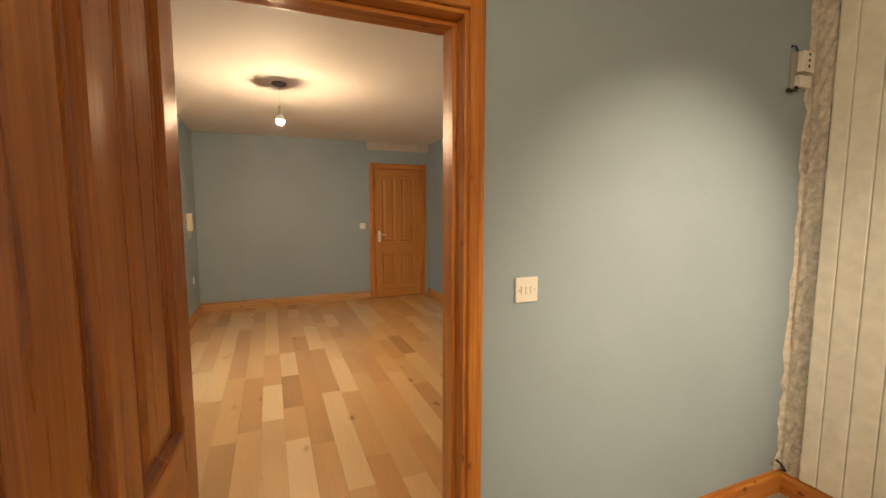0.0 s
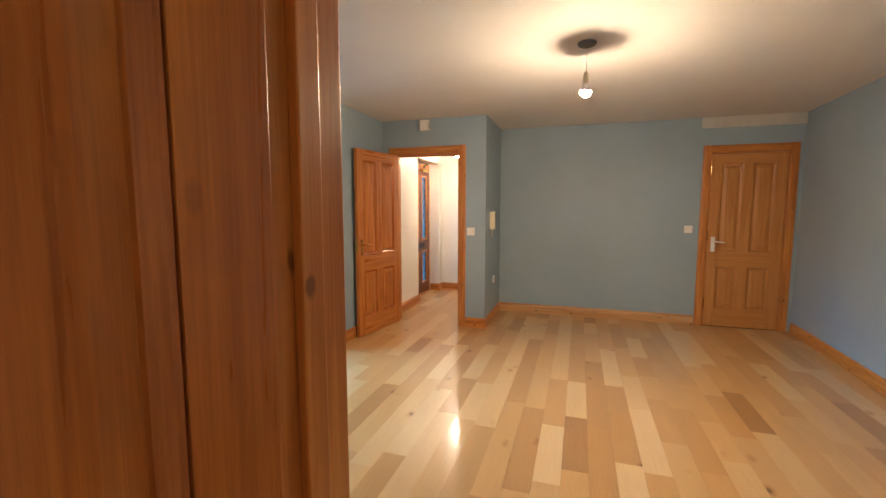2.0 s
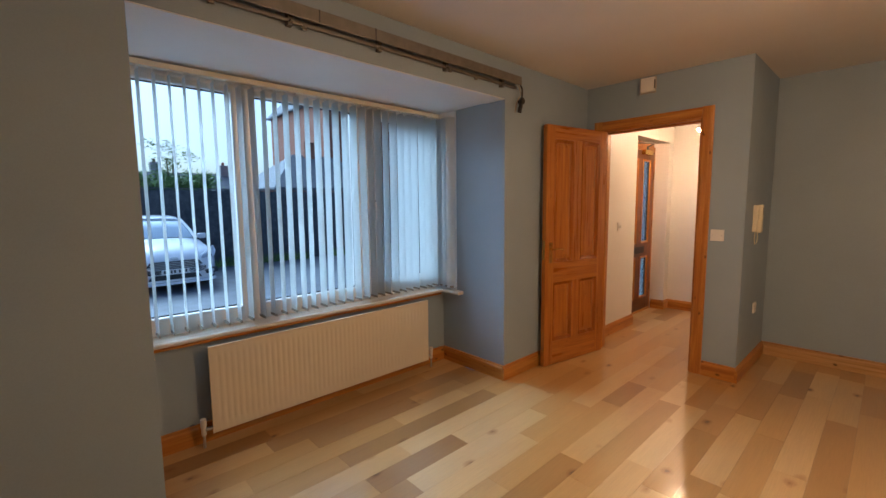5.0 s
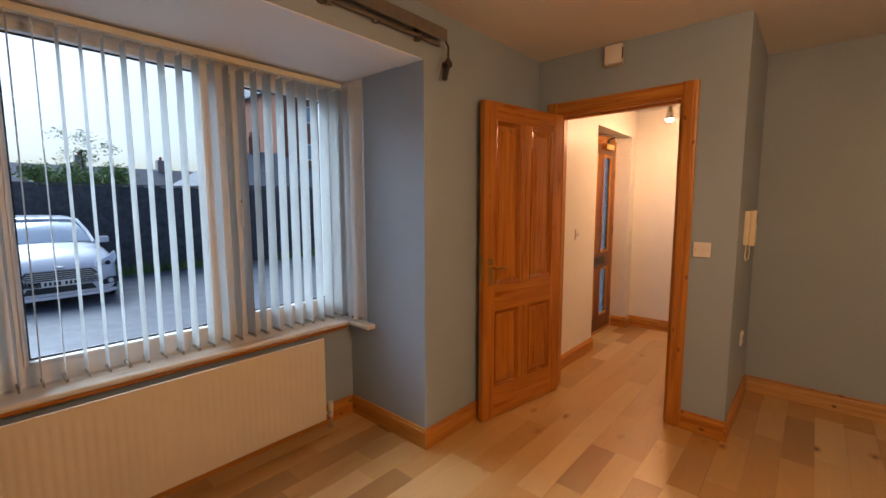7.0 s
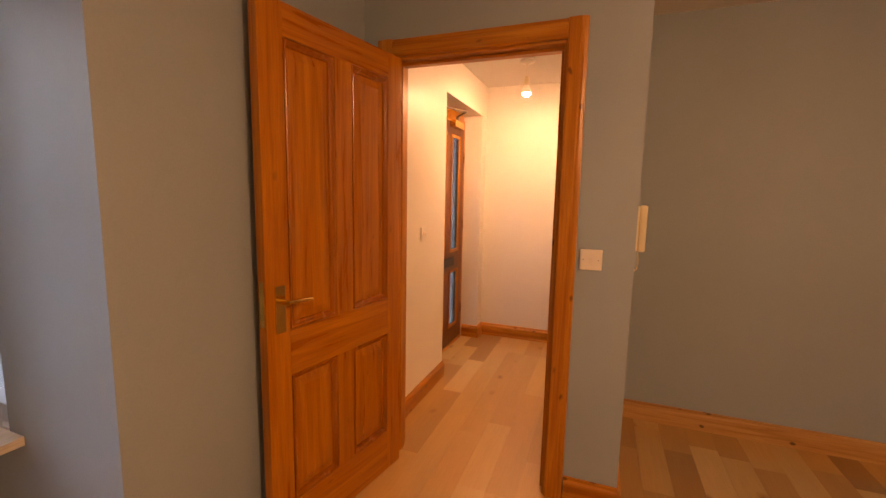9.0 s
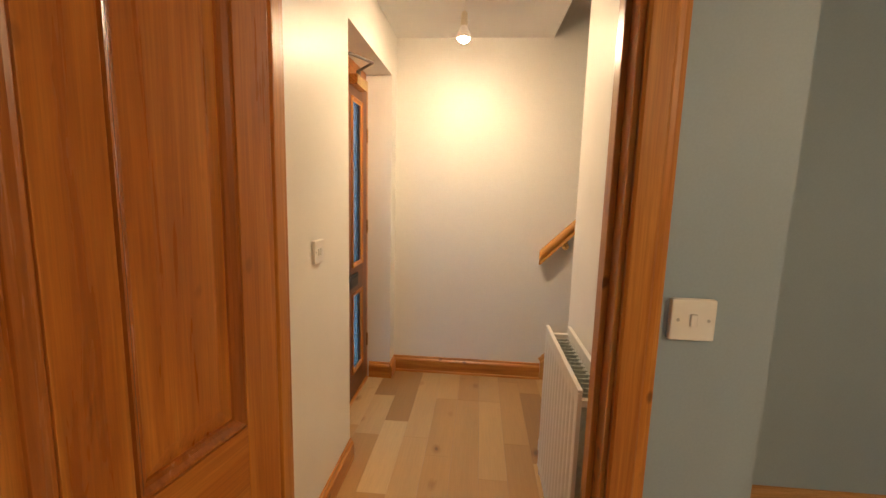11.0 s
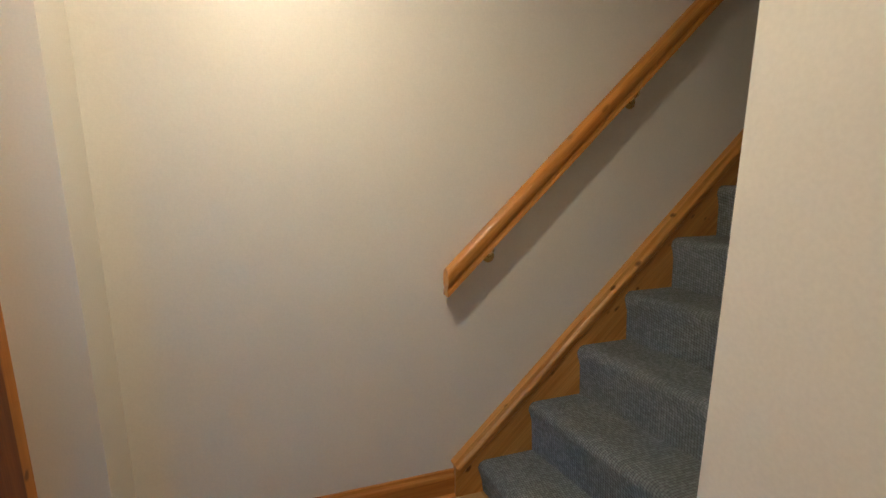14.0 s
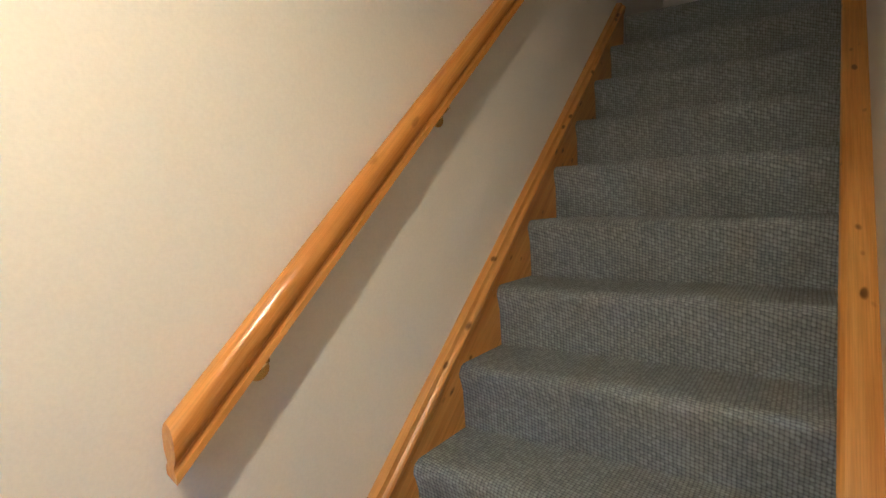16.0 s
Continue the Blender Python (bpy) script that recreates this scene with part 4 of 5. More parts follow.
for name, ya, yb, lab, sh in (("wall_string", SY1 - 0.001, HE, "varnished pine wall string", 0.0), ("outer_string", 6.895, SY0 + 0.001, "varnished pine string on the stair wall", SKEW)):
    bm = bmesh.new()
    pts = [(x0 + sh, 0.0), (x0 + sh, 0.135), (x0 + sh + 0.03, line(x0 + 0.03, 0.036) + 0.02), (x1 + sh, line(x1, 0.042)), (x1 + sh, line(x1, -0.45)), (x0 + sh + 0.40, 0.0)]
    rings = [[bm.verts.new((px, yy, pz)) for px, pz in pts] for yy in (ya, yb)]
    for k in range(len(pts)):
        bm.faces.new((rings[0][k], rings[0][(k + 1) % len(pts)], rings[1][(k + 1) % len(pts)], rings[1][k]))
    bm.faces.new(rings[0])
    bm.faces.new(rings[1][::-1])
    s = part(name, bm, STR, stairs, lab)
    d = Vector((1, 0, SL)).normalized()
    upv = Vector((-d.z, 0, d.x))
    w = yb - ya
    bm = bmesh.new()
    prof = [(-0.003, -0.016), (-0.006, -0.012), (-0.005, -0.002), (-0.011, 0.002), (-0.012, 0.014), (-0.008, 0.021), (0.0, 0.026), (0.004, 0.040), (w, 0.046), (w, 0), (0.001, -0.001), (0.001, -0.016)] if name == "wall_string" else [(0, 0), (0, 0.024), (w, 0.024), (w + 0.008, 0.021), (w + 0.012, 0.014), (w + 0.011, 0.002), (w + 0.005, -0.002), (w + 0.006, -0.012), (w + 0.003, -0.016), (w - 0.001, -0.016), (w - 0.001, -0.001)]
    prism(prof, (x0 + sh + 0.02, ya, line(x0 + 0.02, 0.036) + 0.012), (x1 + sh, ya, line(x1, 0.042)), (0, 1, 0), bm, upv)
    part("capping", bm, STR, s)

# ---------------------------------------------------------------- handrail
hr = thing("handrail", (-0.845, 7.79, 0.92), "glossy orange pine handrail on metal brackets", "handrail")
d = Vector((1, 0, 0.985)).normalized()
upv = Vector((-d.z, 0, d.x))
prof = []
for k in range(13):
    a = math.pi * k / 12
    prof.append((0.031 * math.cos(a), 0.012 + 0.026 * math.sin(a)))
prof += [(-0.031, 0.0), (-0.026, -0.008), (-0.019, -0.013), (-0.019, -0.018), (-0.026, -0.022), (-0.027, -0.034), (0.027, -0.034), (0.026, -0.022), (0.019, -0.018), (0.019, -0.013), (0.026, -0.008), (0.031, 0.0)]
a0 = Vector((-0.836, 7.834, 0.903))
part("rail", prism(prof, a0, a0 + d * 3.3, (0, 1, 0), None, Vector((0, 0, 1.42))), RAIL, hr, smooth=True)
for s in (0.22, 1.05, 1.9, 2.75):
    p = a0 + d * s - upv * 0.034
    bm = tube([p, p - Vector((0, 0, 0.022)), p + Vector((0, 0.035, -0.045)), (p.x, HE - 0.004, p.z - 0.05)], 0.0065, 8)
    br = part("bracket", bm, BRASS, hr, "dull brass handrail bracket", smooth=True)
    part("wall_rose", rod((p.x, HE - 0.006, p.z - 0.05), (p.x, HE, p.z - 0.05), 0.024, 16), BRASS, br)

# ---------------------------------------------------------------- glazed entrance door in its recess
XD = -2.03
fd = thing("door_entrance", (XD, 7.31, 0), "varnished pine entrance door with four reeded glass panes", "door", "", "structure")
part("frame_post", box((XD - 0.085, 6.665, 0), (XD - 0.004, 6.708, 2.05), 0.003), PINE_Z, fd)
part("frame_post", box((XD - 0.085, 7.696, 0), (XD - 0.004, 7.737, 2.05), 0.003), PINE_Z, fd)
part("frame_head", box((XD - 0.085, 6.708, 1.992), (XD - 0.004, 7.696, 2.089), 0.003), PINE_Y, fd)
part("threshold", box((XD - 0.085, 6.708, 0.0), (XD + 0.012, 7.696, 0.02), 0.004), PINE_Y, fd)
a, b = XD - 0.046, XD
L0, L1 = 6.712, 7.692
DARK_Z = wood("dark_stained_pine_z", "z", (0.13, 0.035, 0.010), (0.20, 0.06, 0.016), (0.28, 0.095, 0.026), 0.35, 0.2)
DARK_Y = wood("dark_stained_pine_y", "y", (0.10, 0.03, 0.010), (0.15, 0.045, 0.014), (0.21, 0.07, 0.02), 0.35, 0.2)
for y0, y1 in ((L0, L0 + 0.105), (L1 - 0.105, L1)):
    part("stile", box((a, y0, 0.022), (b, y1, 1.985), 0.002), DARK_Z, fd)
for z0, z1, mt in ((0.022, 0.175, DARK_Y), (0.70, 0.865, DARK_Y), (1.885, 1.985, DARK_Y)):
    part("rail", box((a, L0 + 0.105, z0), (b - 0.0005, L1 - 0.105, z1), 0.0015), mt, fd)
MU = (7.222, 7.360)
for z0, z1 in ((0.175, 0.70), (0.865, 1.885)):
    part("mullion", box((a, MU[0], z0), (b - 0.001, MU[1], z1), 0.0015), DARK_Z, fd)
    for y0, y1 in ((L0 + 0.105, MU[0]), (MU[1], L1 - 0.105)):
        pn = part("pane", box((XD - 0.027, y0 - 0.005, z0 - 0.005), (XD - 0.022, y1 + 0.005, z1 + 0.005)), REEDED, fd, "rippled obscure glass")
        g = 0.024
        bead = [(0, 0), (0.014, 0.0), (0.016, 0.006), (0.006, g), (0, g)]
        for p0, p1, upw, mt in (((y0, z0), (y0, z1), (0, 1, 0), PINE_Z), ((y1, z0), (y1, z1), (0, -1, 0), PINE_Z), ((y0 + g, z0), (y1 - g, z0), (0, 0, 1), PINE_Y), ((y0 + g, z1), (y1 - g, z1), (0, 0, -1), PINE_Y)):
            part("glazing_bead", prism([(q * 1.0 - 0.008, r) for q, r in bead], (XD, p0[0], p0[1]), (XD, p1[0], p1[1]), (1, 0, 0), None, Vector(upw)), mt, fd, "lighter pine glazing bead")
lp = part("letter_plate", box((XD, 7.10, 0.745), (XD + 0.010, 7.46, 0.825), 0.003), BLACK, fd, "black letter plate on the middle rail")
part("flap", box((XD + 0.010, 7.12, 0.757), (XD + 0.016, 7.44, 0.812), 0.003), BLACK, lp)
dh = part("handle", box((XD, 6.745, 0.88), (XD + 0.006, 6.785, 1.06), 0.002), BLACK, fd, "black lever handle")
part("lever", tube([(XD + 0.006, 6.765, 0.98), (XD + 0.045, 6.765, 0.98), (XD + 0.05, 6.79, 0.98), (XD + 0.048, 6.89, 0.978)], 0.008, 8), BLACK, dh, smooth=True)
dc = part("door_closer", box((XD + 0.001, 7.30, 1.935), (XD + 0.055, 7.52, 1.990), 0.004), BRASS, fd, "brass-coloured overhead door closer")
part("closer_arm", boxes(((XD + 0.02, 7.39, 1.99), (XD + 0.04, 7.42, 2.03)), bevel=0.002), DARK_METAL, dc)
part("closer_link", tube([(XD + 0.03, 7.405, 2.03), (XD + 0.14, 7.30, 2.045), (XD + 0.06, 7.16, 2.05), (XD + 0.0, 7.10, 2.055)], 0.008, 8), DARK_METAL, dc)
for hz in (0.25, 1.05, 1.65):
    part("hinge", rod((XD + 0.004, L1 + 0.002, hz), (XD + 0.004, L1 + 0.002, hz + 0.09), 0.006, 10), BRASS, fd)

# ---------------------------------------------------------------- kitchen corner: stripped edge, boards, terminal block
bm = bmesh.new()
rg = random.Random(11)
n = 46
left, right = [], []
for k in range(n + 1):
    z = 0.11 + (CEIL - 0.11) * k / n
    left.append((YK - 0.0005, z))
    right.append((1.385 + rg.uniform(-0.014, 0.016), z))
cols = []
for (ya, z), (yb, _) in zip(left, right):
    cols.append([bm.verts.new((2.575 - dd, ya + (yb - ya) * q, z + rg.uniform(-0.004, 0.004))) for q, dd in ((0, 0.004), (0.25, 0.004 + rg.uniform(0, 0.012)), (0.5, 0.003 + rg.uniform(0, 0.014)), (0.75, 0.003 + rg.uniform(0, 0.012)), (1, 0.0))])
for c0, c1 in zip(cols, cols[1:]):
    for k in range(4):
        bm.faces.new((c0[k], c0[k + 1], c1[k + 1], c1[k]))
structure("wall_stripped_edge", bm, RAW_PLASTER, "ragged strip of bare broken plaster", "plaster")
bm = bmesh.new()
cols = []
for k in range(n + 1):
    z = 0.115 + (CEIL - 0.115) * k / n
    e = 2.545 + rg.uniform(-0.022, 0.012)
    cols.append([bm.verts.new(c) for c in ((e, YK - 0.0005, z), (e + 0.012, YK - 0.004 - rg.uniform(0, 0.006), z), (2.5755, YK - 0.003 - rg.uniform(0, 0.008), z))])
for c0, c1 in zip(cols, cols[1:]):
    for k in range(2):
        bm.faces.new((c0[k], c0[k + 1], c1[k + 1], c1[k]))
structure("wall_stripped_corner", bm, RAW_PLASTER, "chipped plaster edge in the kitchen corner", "plaster")
wb = thing("wall_boarding", (2.56, 1.1, 0.115), "white painted upright boards with dark grooves", "boarding", "", "structure")
y = 1.378
for w in (0.070, 0.095, 0.095, 0.095, 0.095, 0.095):
    part("board", box((2.549, y - w + 0.002, 0.116), (2.5745, y, CEIL - 0.002), 0.006), WHITE_BOARD, wb)
    y -= w
tb = thing("junction_block", (2.46, YK, 1.94), "open white junction block with loose dark wires", "junction box")
part("mounting_plate", box((2.405, YK - 0.006, 1.935), (2.525, YK, 2.105), 0.002), plain("grey_plate", (0.34, 0.35, 0.34), 0.6), tb)
part("terminal_strip", box((2.445, YK - 0.032, 2.01), (2.525, YK - 0.006, 2.10), 0.003), PLASTIC, tb)
part("cover", box((2.435, YK - 0.028, 1.945), (2.52, YK - 0.006, 1.995), 0.003), PLASTIC, tb)
for z in (2.035, 2.06, 2.085):
    part("screw_hole", rod((2.485, YK - 0.033, z), (2.485, YK - 0.031, z), 0.007, 10), BLACK, tb)
part("wire", tube([(2.43, YK - 0.012, 2.10), (2.40, YK - 0.02, 2.112), (2.375, YK - 0.02, 2.108)], 0.005, 6), plain("blue_wire", (0.03, 0.05, 0.2), 0.5), tb)
part("wire", tube([(2.44, YK - 0.012, 1.945), (2.41, YK - 0.03, 1.925), (2.375, YK - 0.03, 1.918), (2.36, YK - 0.02, 1.925)], 0.008, 6), BLACK, tb)
cb = thing("loose_cable", (2.53, 1.45, 0.115), "short dark cable end sticking out above skirting", "cable")
part("cable", tube([(2.50, 1.45, 0.185), (2.525, 1.445, 0.165), (2.545, 1.44, 0.14), (2.556, 1.44, 0.122), (2.560, 1.448, 0.1175), (2.558, 1.458, 0.118)], 0.005, 8), BLACK, cb, smooth=True)

# ---------------------------------------------------------------- outside: yard, fence, car, houses, planting
ASPHALT = plain("wet_asphalt", (0.14, 0.155, 0.17), 0.45, 0, 0.25, 3.0, 0.2)
FENCE = plain("dark_stained_fence", (0.085, 0.092, 0.095), 0.85, 0, 0.4, 6.0, 0.3)
SLATE = plain("grey_slate_roof", (0.10, 0.11, 0.125), 0.7, 0, 0.25, 4.0, 0.3)
BRICK = plain("red_brick", (0.36, 0.13, 0.075), 0.85, 0, 0.2, 8.0, 0.3)
HOUSE = plain("grey_house_render", (0.34, 0.33, 0.32), 0.9, 0, 0.1, 4.0)
CAR_WHITE = plain("white_car_paint", (0.72, 0.74, 0.76), 0.15, 0, 0.01, 2.0, 0)
# Pale base colour stands in for part of the sky's reflection in the glass.
CAR_GLASS = plain("car_glass", (0.42, 0.52, 0.56), 0.06, 0.55, 0.05, 1.0, 0)
TYRE = plain("tyre_rubber", (0.02, 0.02, 0.02), 0.8)
CHROME = plain("headlamp_lens", (0.62, 0.66, 0.68), 0.12, 0.25, 0.05, 10)


def leaf_material():
    m, t, b = material("bush_leaves", 0.6)
    g = t.nodes.new("ShaderNodeNewGeometry")
    r = ramp(t, [(0.0, (0.06, 0.12, 0.03)), (0.6, (0.11, 0.22, 0.045)), (1.0, (0.17, 0.29, 0.07))])
    t.links.new(g.outputs["Random Per Island"], r.inputs[0])
    t.links.new(r.outputs[0], b.inputs["Base Color"])
    return m


LEAF = leaf_material()
structure("ground", boxes(((-400, -300, GROUND - 0.2), (-2.2, 300, GROUND)), ((-2.2, -300, GROUND - 0.2), (300, 300, GROUND - 0.05))), ASPHALT, "damp dark asphalt yard", "ground")
bm = bmesh.new()
rg = random.Random(3)
y = -9.0
while y < 30:
    w = 0.125
    top = 1.87 + rg.uniform(-0.025, 0.02)
    dx = rg.uniform(-0.008, 0.008)
    box((-14.1 + dx, y, GROUND), (-14.08 + dx, y + w - 0.001, top), 0, bm)
    y += w
fence = thing("yard_fence", (-14.1, 10, GROUND), "tall dark-stained close-boarded timber fence", "fence")
tagged(part("boards", bm, FENCE, fence), kind="stuff")
y = -9.0
while y < 30:
    part("post", box((-14.2, y, GROUND), (-14.105, y + 0.1, 1.84)), FENCE, fence)
    y += 2.6
for z in (GROUND + 0.35, 0.7, 1.6):
    part("arris_rail", box((-14.16, -9, z), (-14.106, 30, z + 0.09)), FENCE, fence)
part("top_rail", box((-14.13, -9, 1.885), (-14.05, 30, 1.915)), plain("weathered_rail", (0.12, 0.12, 0.115), 0.8), fence)


def shell(stations, bm=None):
    """Body skin: rings of half-profiles (half-width, height) mirrored across y, lofted along x."""
    one = bmesh.new()
    rings = []
    for x, half in stations:
        pts = [(-w, z) for w, z in half] + [(w, z) for w, z in half[::-1]]
        rings.append([one.verts.new((x, w, z)) for w, z in pts])
    n = len(rings[0])
    for a, b in zip(rings, rings[1:]):
        for k in range(n):
            one.faces.new((a[k], a[(k + 1) % n], b[(k + 1) % n], b[k]))
    one.faces.new(rings[0][::-1])
    one.faces.new(rings[-1])
    return joined(one, bm)


def slab(points, push):
    """A thin plate through the given corners, as thick as push."""
    bm = bmesh.new()
    f = bm.faces.new([bm.verts.new(p) for p in points])
    ext = bmesh.ops.extrude_face_region(bm, geom=[f])
    for v in ext["geom"]:
        if isinstance(v, bmesh.types.BMVert):
            v.co += Vector(push)
    return bm


def car(m, paint_mat, label):
    c = new("parked_car")
    c.matrix_world = m
    ORI[c] = Vector((0, 0, 0))
    tagged(c, label, "car")

    def lower(x, w, zb, belt, crown):
        return (x, [(w * 0.86, zb), (w * 0.97, zb + 0.10), (w, zb + 0.26), (w * 0.995, belt - 0.16), (w * 0.96, belt - 0.05), (w * 0.86, belt + (crown - belt) * 0.45), (w * 0.55, belt + (crown - belt) * 0.85), (w * 0.2, crown)])

    part("body", shell([lower(0.0, 0.60, 0.26, 0.56, 0.64), lower(-0.04, 0.72, 0.20, 0.62, 0.72), lower(-0.14, 0.82, 0.18, 0.70, 0.81), lower(-0.32, 0.90, 0.18, 0.80, 0.90), lower(-0.65, 0.94, 0.18, 0.90, 0.99), lower(-1.05, 0.955, 0.18, 0.97, 1.06), lower(-1.45, 0.955, 0.18, 1.02, 1.10), lower(-2.4, 0.955, 0.18, 1.05, 1.10), lower(-3.9, 0.95, 0.20, 1.07, 1.12), lower(-4.5, 0.91, 0.26, 1.06, 1.10), lower(-4.76, 0.82, 0.36, 0.95, 1.0)]), paint_mat, c, smooth=True, local=True)

    def upper(x, wb, wt, top):
        return (x, [(wb, 1.02), (wb * 0.985, 1.10), (wb + (wt - wb) * 0.55, 1.04 + (top - 1.04) * 0.55), (wt, 1.04 + (top - 1.04) * 0.93), (wt * 0.86, top - 0.012), (wt * 0.5, top)])

    part("cabin_glazing", shell([upper(-1.30, 0.80, 0.76, 1.10), upper(-1.62, 0.86, 0.72, 1.31), upper(-2.02, 0.885, 0.66, 1.535), upper(-2.5, 0.885, 0.66, 1.59), upper(-3.6, 0.88, 0.65, 1.58), upper(-4.2, 0.85, 0.62, 1.48), upper(-4.62, 0.80, 0.64, 1.14)]), CAR_GLASS, c, "reflecting glass coloured pale for the sky's reflection", smooth=True, local=True)
    part("roof", shell([(x, [(w, z - 0.035), (w * 0.97, z - 0.008), (w * 0.80, z + 0.012), (w * 0.4, z + 0.022)]) for x, w, z in ((-1.98, 0.665, 1.522), (-2.1, 0.675, 1.558), (-2.5, 0.68, 1.592), (-3.6, 0.67, 1.582), (-4.2, 0.63, 1.482))]), paint_mat, c, smooth=True, local=True)
    for s in (-1, 1):
        part("windscreen_pillar", tube([(-1.26, s * 0.805, 1.06), (-1.62, s * 0.782, 1.27), (-2.02, s * 0.70, 1.52)], 0.034, 8), paint_mat, c, smooth=True, local=True)
        for xb, xt in ((-2.95, -2.95), (-3.85, -3.75)):
            part("door_pillar", tube([(xb, s * 0.895, 1.06), (xb * 0.5 + xt * 0.5, s * 0.80, 1.32), (xt, s * 0.69, 1.55)], 0.03, 6), BLACK, c, local=True)
        part("window_trim", tube([(-1.42, s * 0.925, 1.035), (-2.6, s * 0.935, 1.06), (-4.2, s * 0.905, 1.085)], 0.014, 6), BLACK, c, local=True)
        hl = part("headlight", slab([(-0.055, s * 0.50, 0.665), (-0.10, s * 0.52, 0.735), (-0.30, s * 0.79, 0.850), (-0.52, s * 0.915, 0.905), (-0.36, s * 0.905, 0.80), (-0.17, s * 0.81, 0.695)], (0.045, s * 0.022, 0.012)), CHROME, c, "clear swept-back headlamp", local=True)
        part("lamp_unit", rod((-0.06, s * 0.70, 0.735), (-0.02, s * 0.705, 0.735), 0.042, 14), BLACK, hl, local=True)
        fb = part("fog_light_bezel", slab([(-0.12, s * 0.86, 0.345), (-0.13, s * 0.86, 0.455), (-0.02, s * 0.70, 0.465), (0.0, s * 0.58, 0.40), (0.0, s * 0.60, 0.335)], (0.05, s * 0.012, 0)), BLACK, c, local=True)
        part("fog_light", rod((-0.01, s * 0.71, 0.40), (0.035, s * 0.72, 0.40), 0.045, 14), CHROME, fb, local=True)
        part("mirror", joined(box((-1.66, s * 1.045 - 0.10, 1.015), (-1.54, s * 1.045 + 0.10, 1.155), 0.045), box((-1.62, min(s * 0.90, s * 0.97), 1.03), (-1.57, max(s * 0.90, s * 0.97), 1.07))), paint_mat, c, local=True, smooth=True)
        for x in (-0.95, -3.75):
            part("wheel_arch", rod((x, s * 0.90, 0.335), (x, s * 0.962, 0.335), 0.385, 28), BLACK, c, local=True)
            wh = part("wheel", rod((x, s * 0.975, 0.33), (x, s * 0.74, 0.33), 0.335, 28), TYRE, c, local=True, smooth=True)
            part("rim", rod((x, s * 0.978, 0.33), (x, s * 0.92, 0.33), 0.185, 20), TYRE, wh, local=True)
            for k in range(5):
                a = 2 * math.pi * k / 5 + 0.3
                part("spoke", rod((x, s * 0.985, 0.33), (x + 0.235 * math.cos(a), s * 0.98, 0.33 + 0.235 * math.sin(a)), 0.028, 6), STEEL, wh, local=True)
        part("sill_trim", box((-3.3, s * 0.95 - 0.02, 0.20), (-1.4, s * 0.95 + 0.02, 0.27), 0.01), BLACK, c, local=True)
    gr = part("grille", slab([(0.0, -0.40, 0.505), (0.0, 0.40, 0.505), (-0.01, 0.53, 0.575), (-0.03, 0.44, 0.672), (-0.03, -0.44, 0.672), (-0.01, -0.53, 0.575)], (0.04, 0, 0.004)), BLACK, c, local=True)
    for z, w in ((0.535, 0.43), (0.570, 0.49), (0.605, 0.47), (0.640, 0.44)):
        part("grille_bar", box((0.03, -w, z - 0.006), (0.046, w, z + 0.006), 0.002), STEEL, gr, local=True)
    part("grille_surround", tube([(0.034, -0.40, 0.503), (0.03, -0.535, 0.575), (0.012, -0.445, 0.676), (0.012, 0.445, 0.676), (0.03, 0.535, 0.575), (0.034, 0.40, 0.503), (0.034, -0.40, 0.503)], 0.010, 6), CHROME, c, local=True)
    part("badge", box((-0.04, -0.075, 0.695), (0.008, 0.075, 0.745), 0.018), CHROME, c, local=True)
    part("lower_intake", slab([(0.0, -0.50, 0.285), (0.0, 0.50, 0.285), (0.0, 0.44, 0.385), (0.0, -0.44, 0.385)], (0.028, 0, 0)), BLACK, c, local=True)
    part("splitter", shell([(-0.16, [(0.84, 0.17), (0.86, 0.20), (0.84, 0.235)]), (0.0, [(0.66, 0.17), (0.67, 0.20), (0.66, 0.235)]), (0.045, [(0.50, 0.175), (0.51, 0.20), (0.50, 0.225)])]), paint_mat, c, local=True)
    pl = part("number_plate", box((0.0, -0.26, 0.40), (0.050, 0.26, 0.500), 0.004), PLASTIC, c, "white number plate", local=True)
    for k in range(7):
        yy = -0.225 + k * 0.062 + (0.03 if k > 3 else 0)
        part("character_bar", box((0.050, yy, 0.420), (0.052, yy + 0.035, 0.482)), BLACK, pl, local=True)
    return c


car(pose(-10.35, 3.98, GROUND, 0, 0, 4), CAR_WHITE, "white people carrier parked on the yard")
car(pose(-19.5, 13.2, GROUND + 0.35, 0, 0, 78), CAR_WHITE, "white car parked behind the fence")


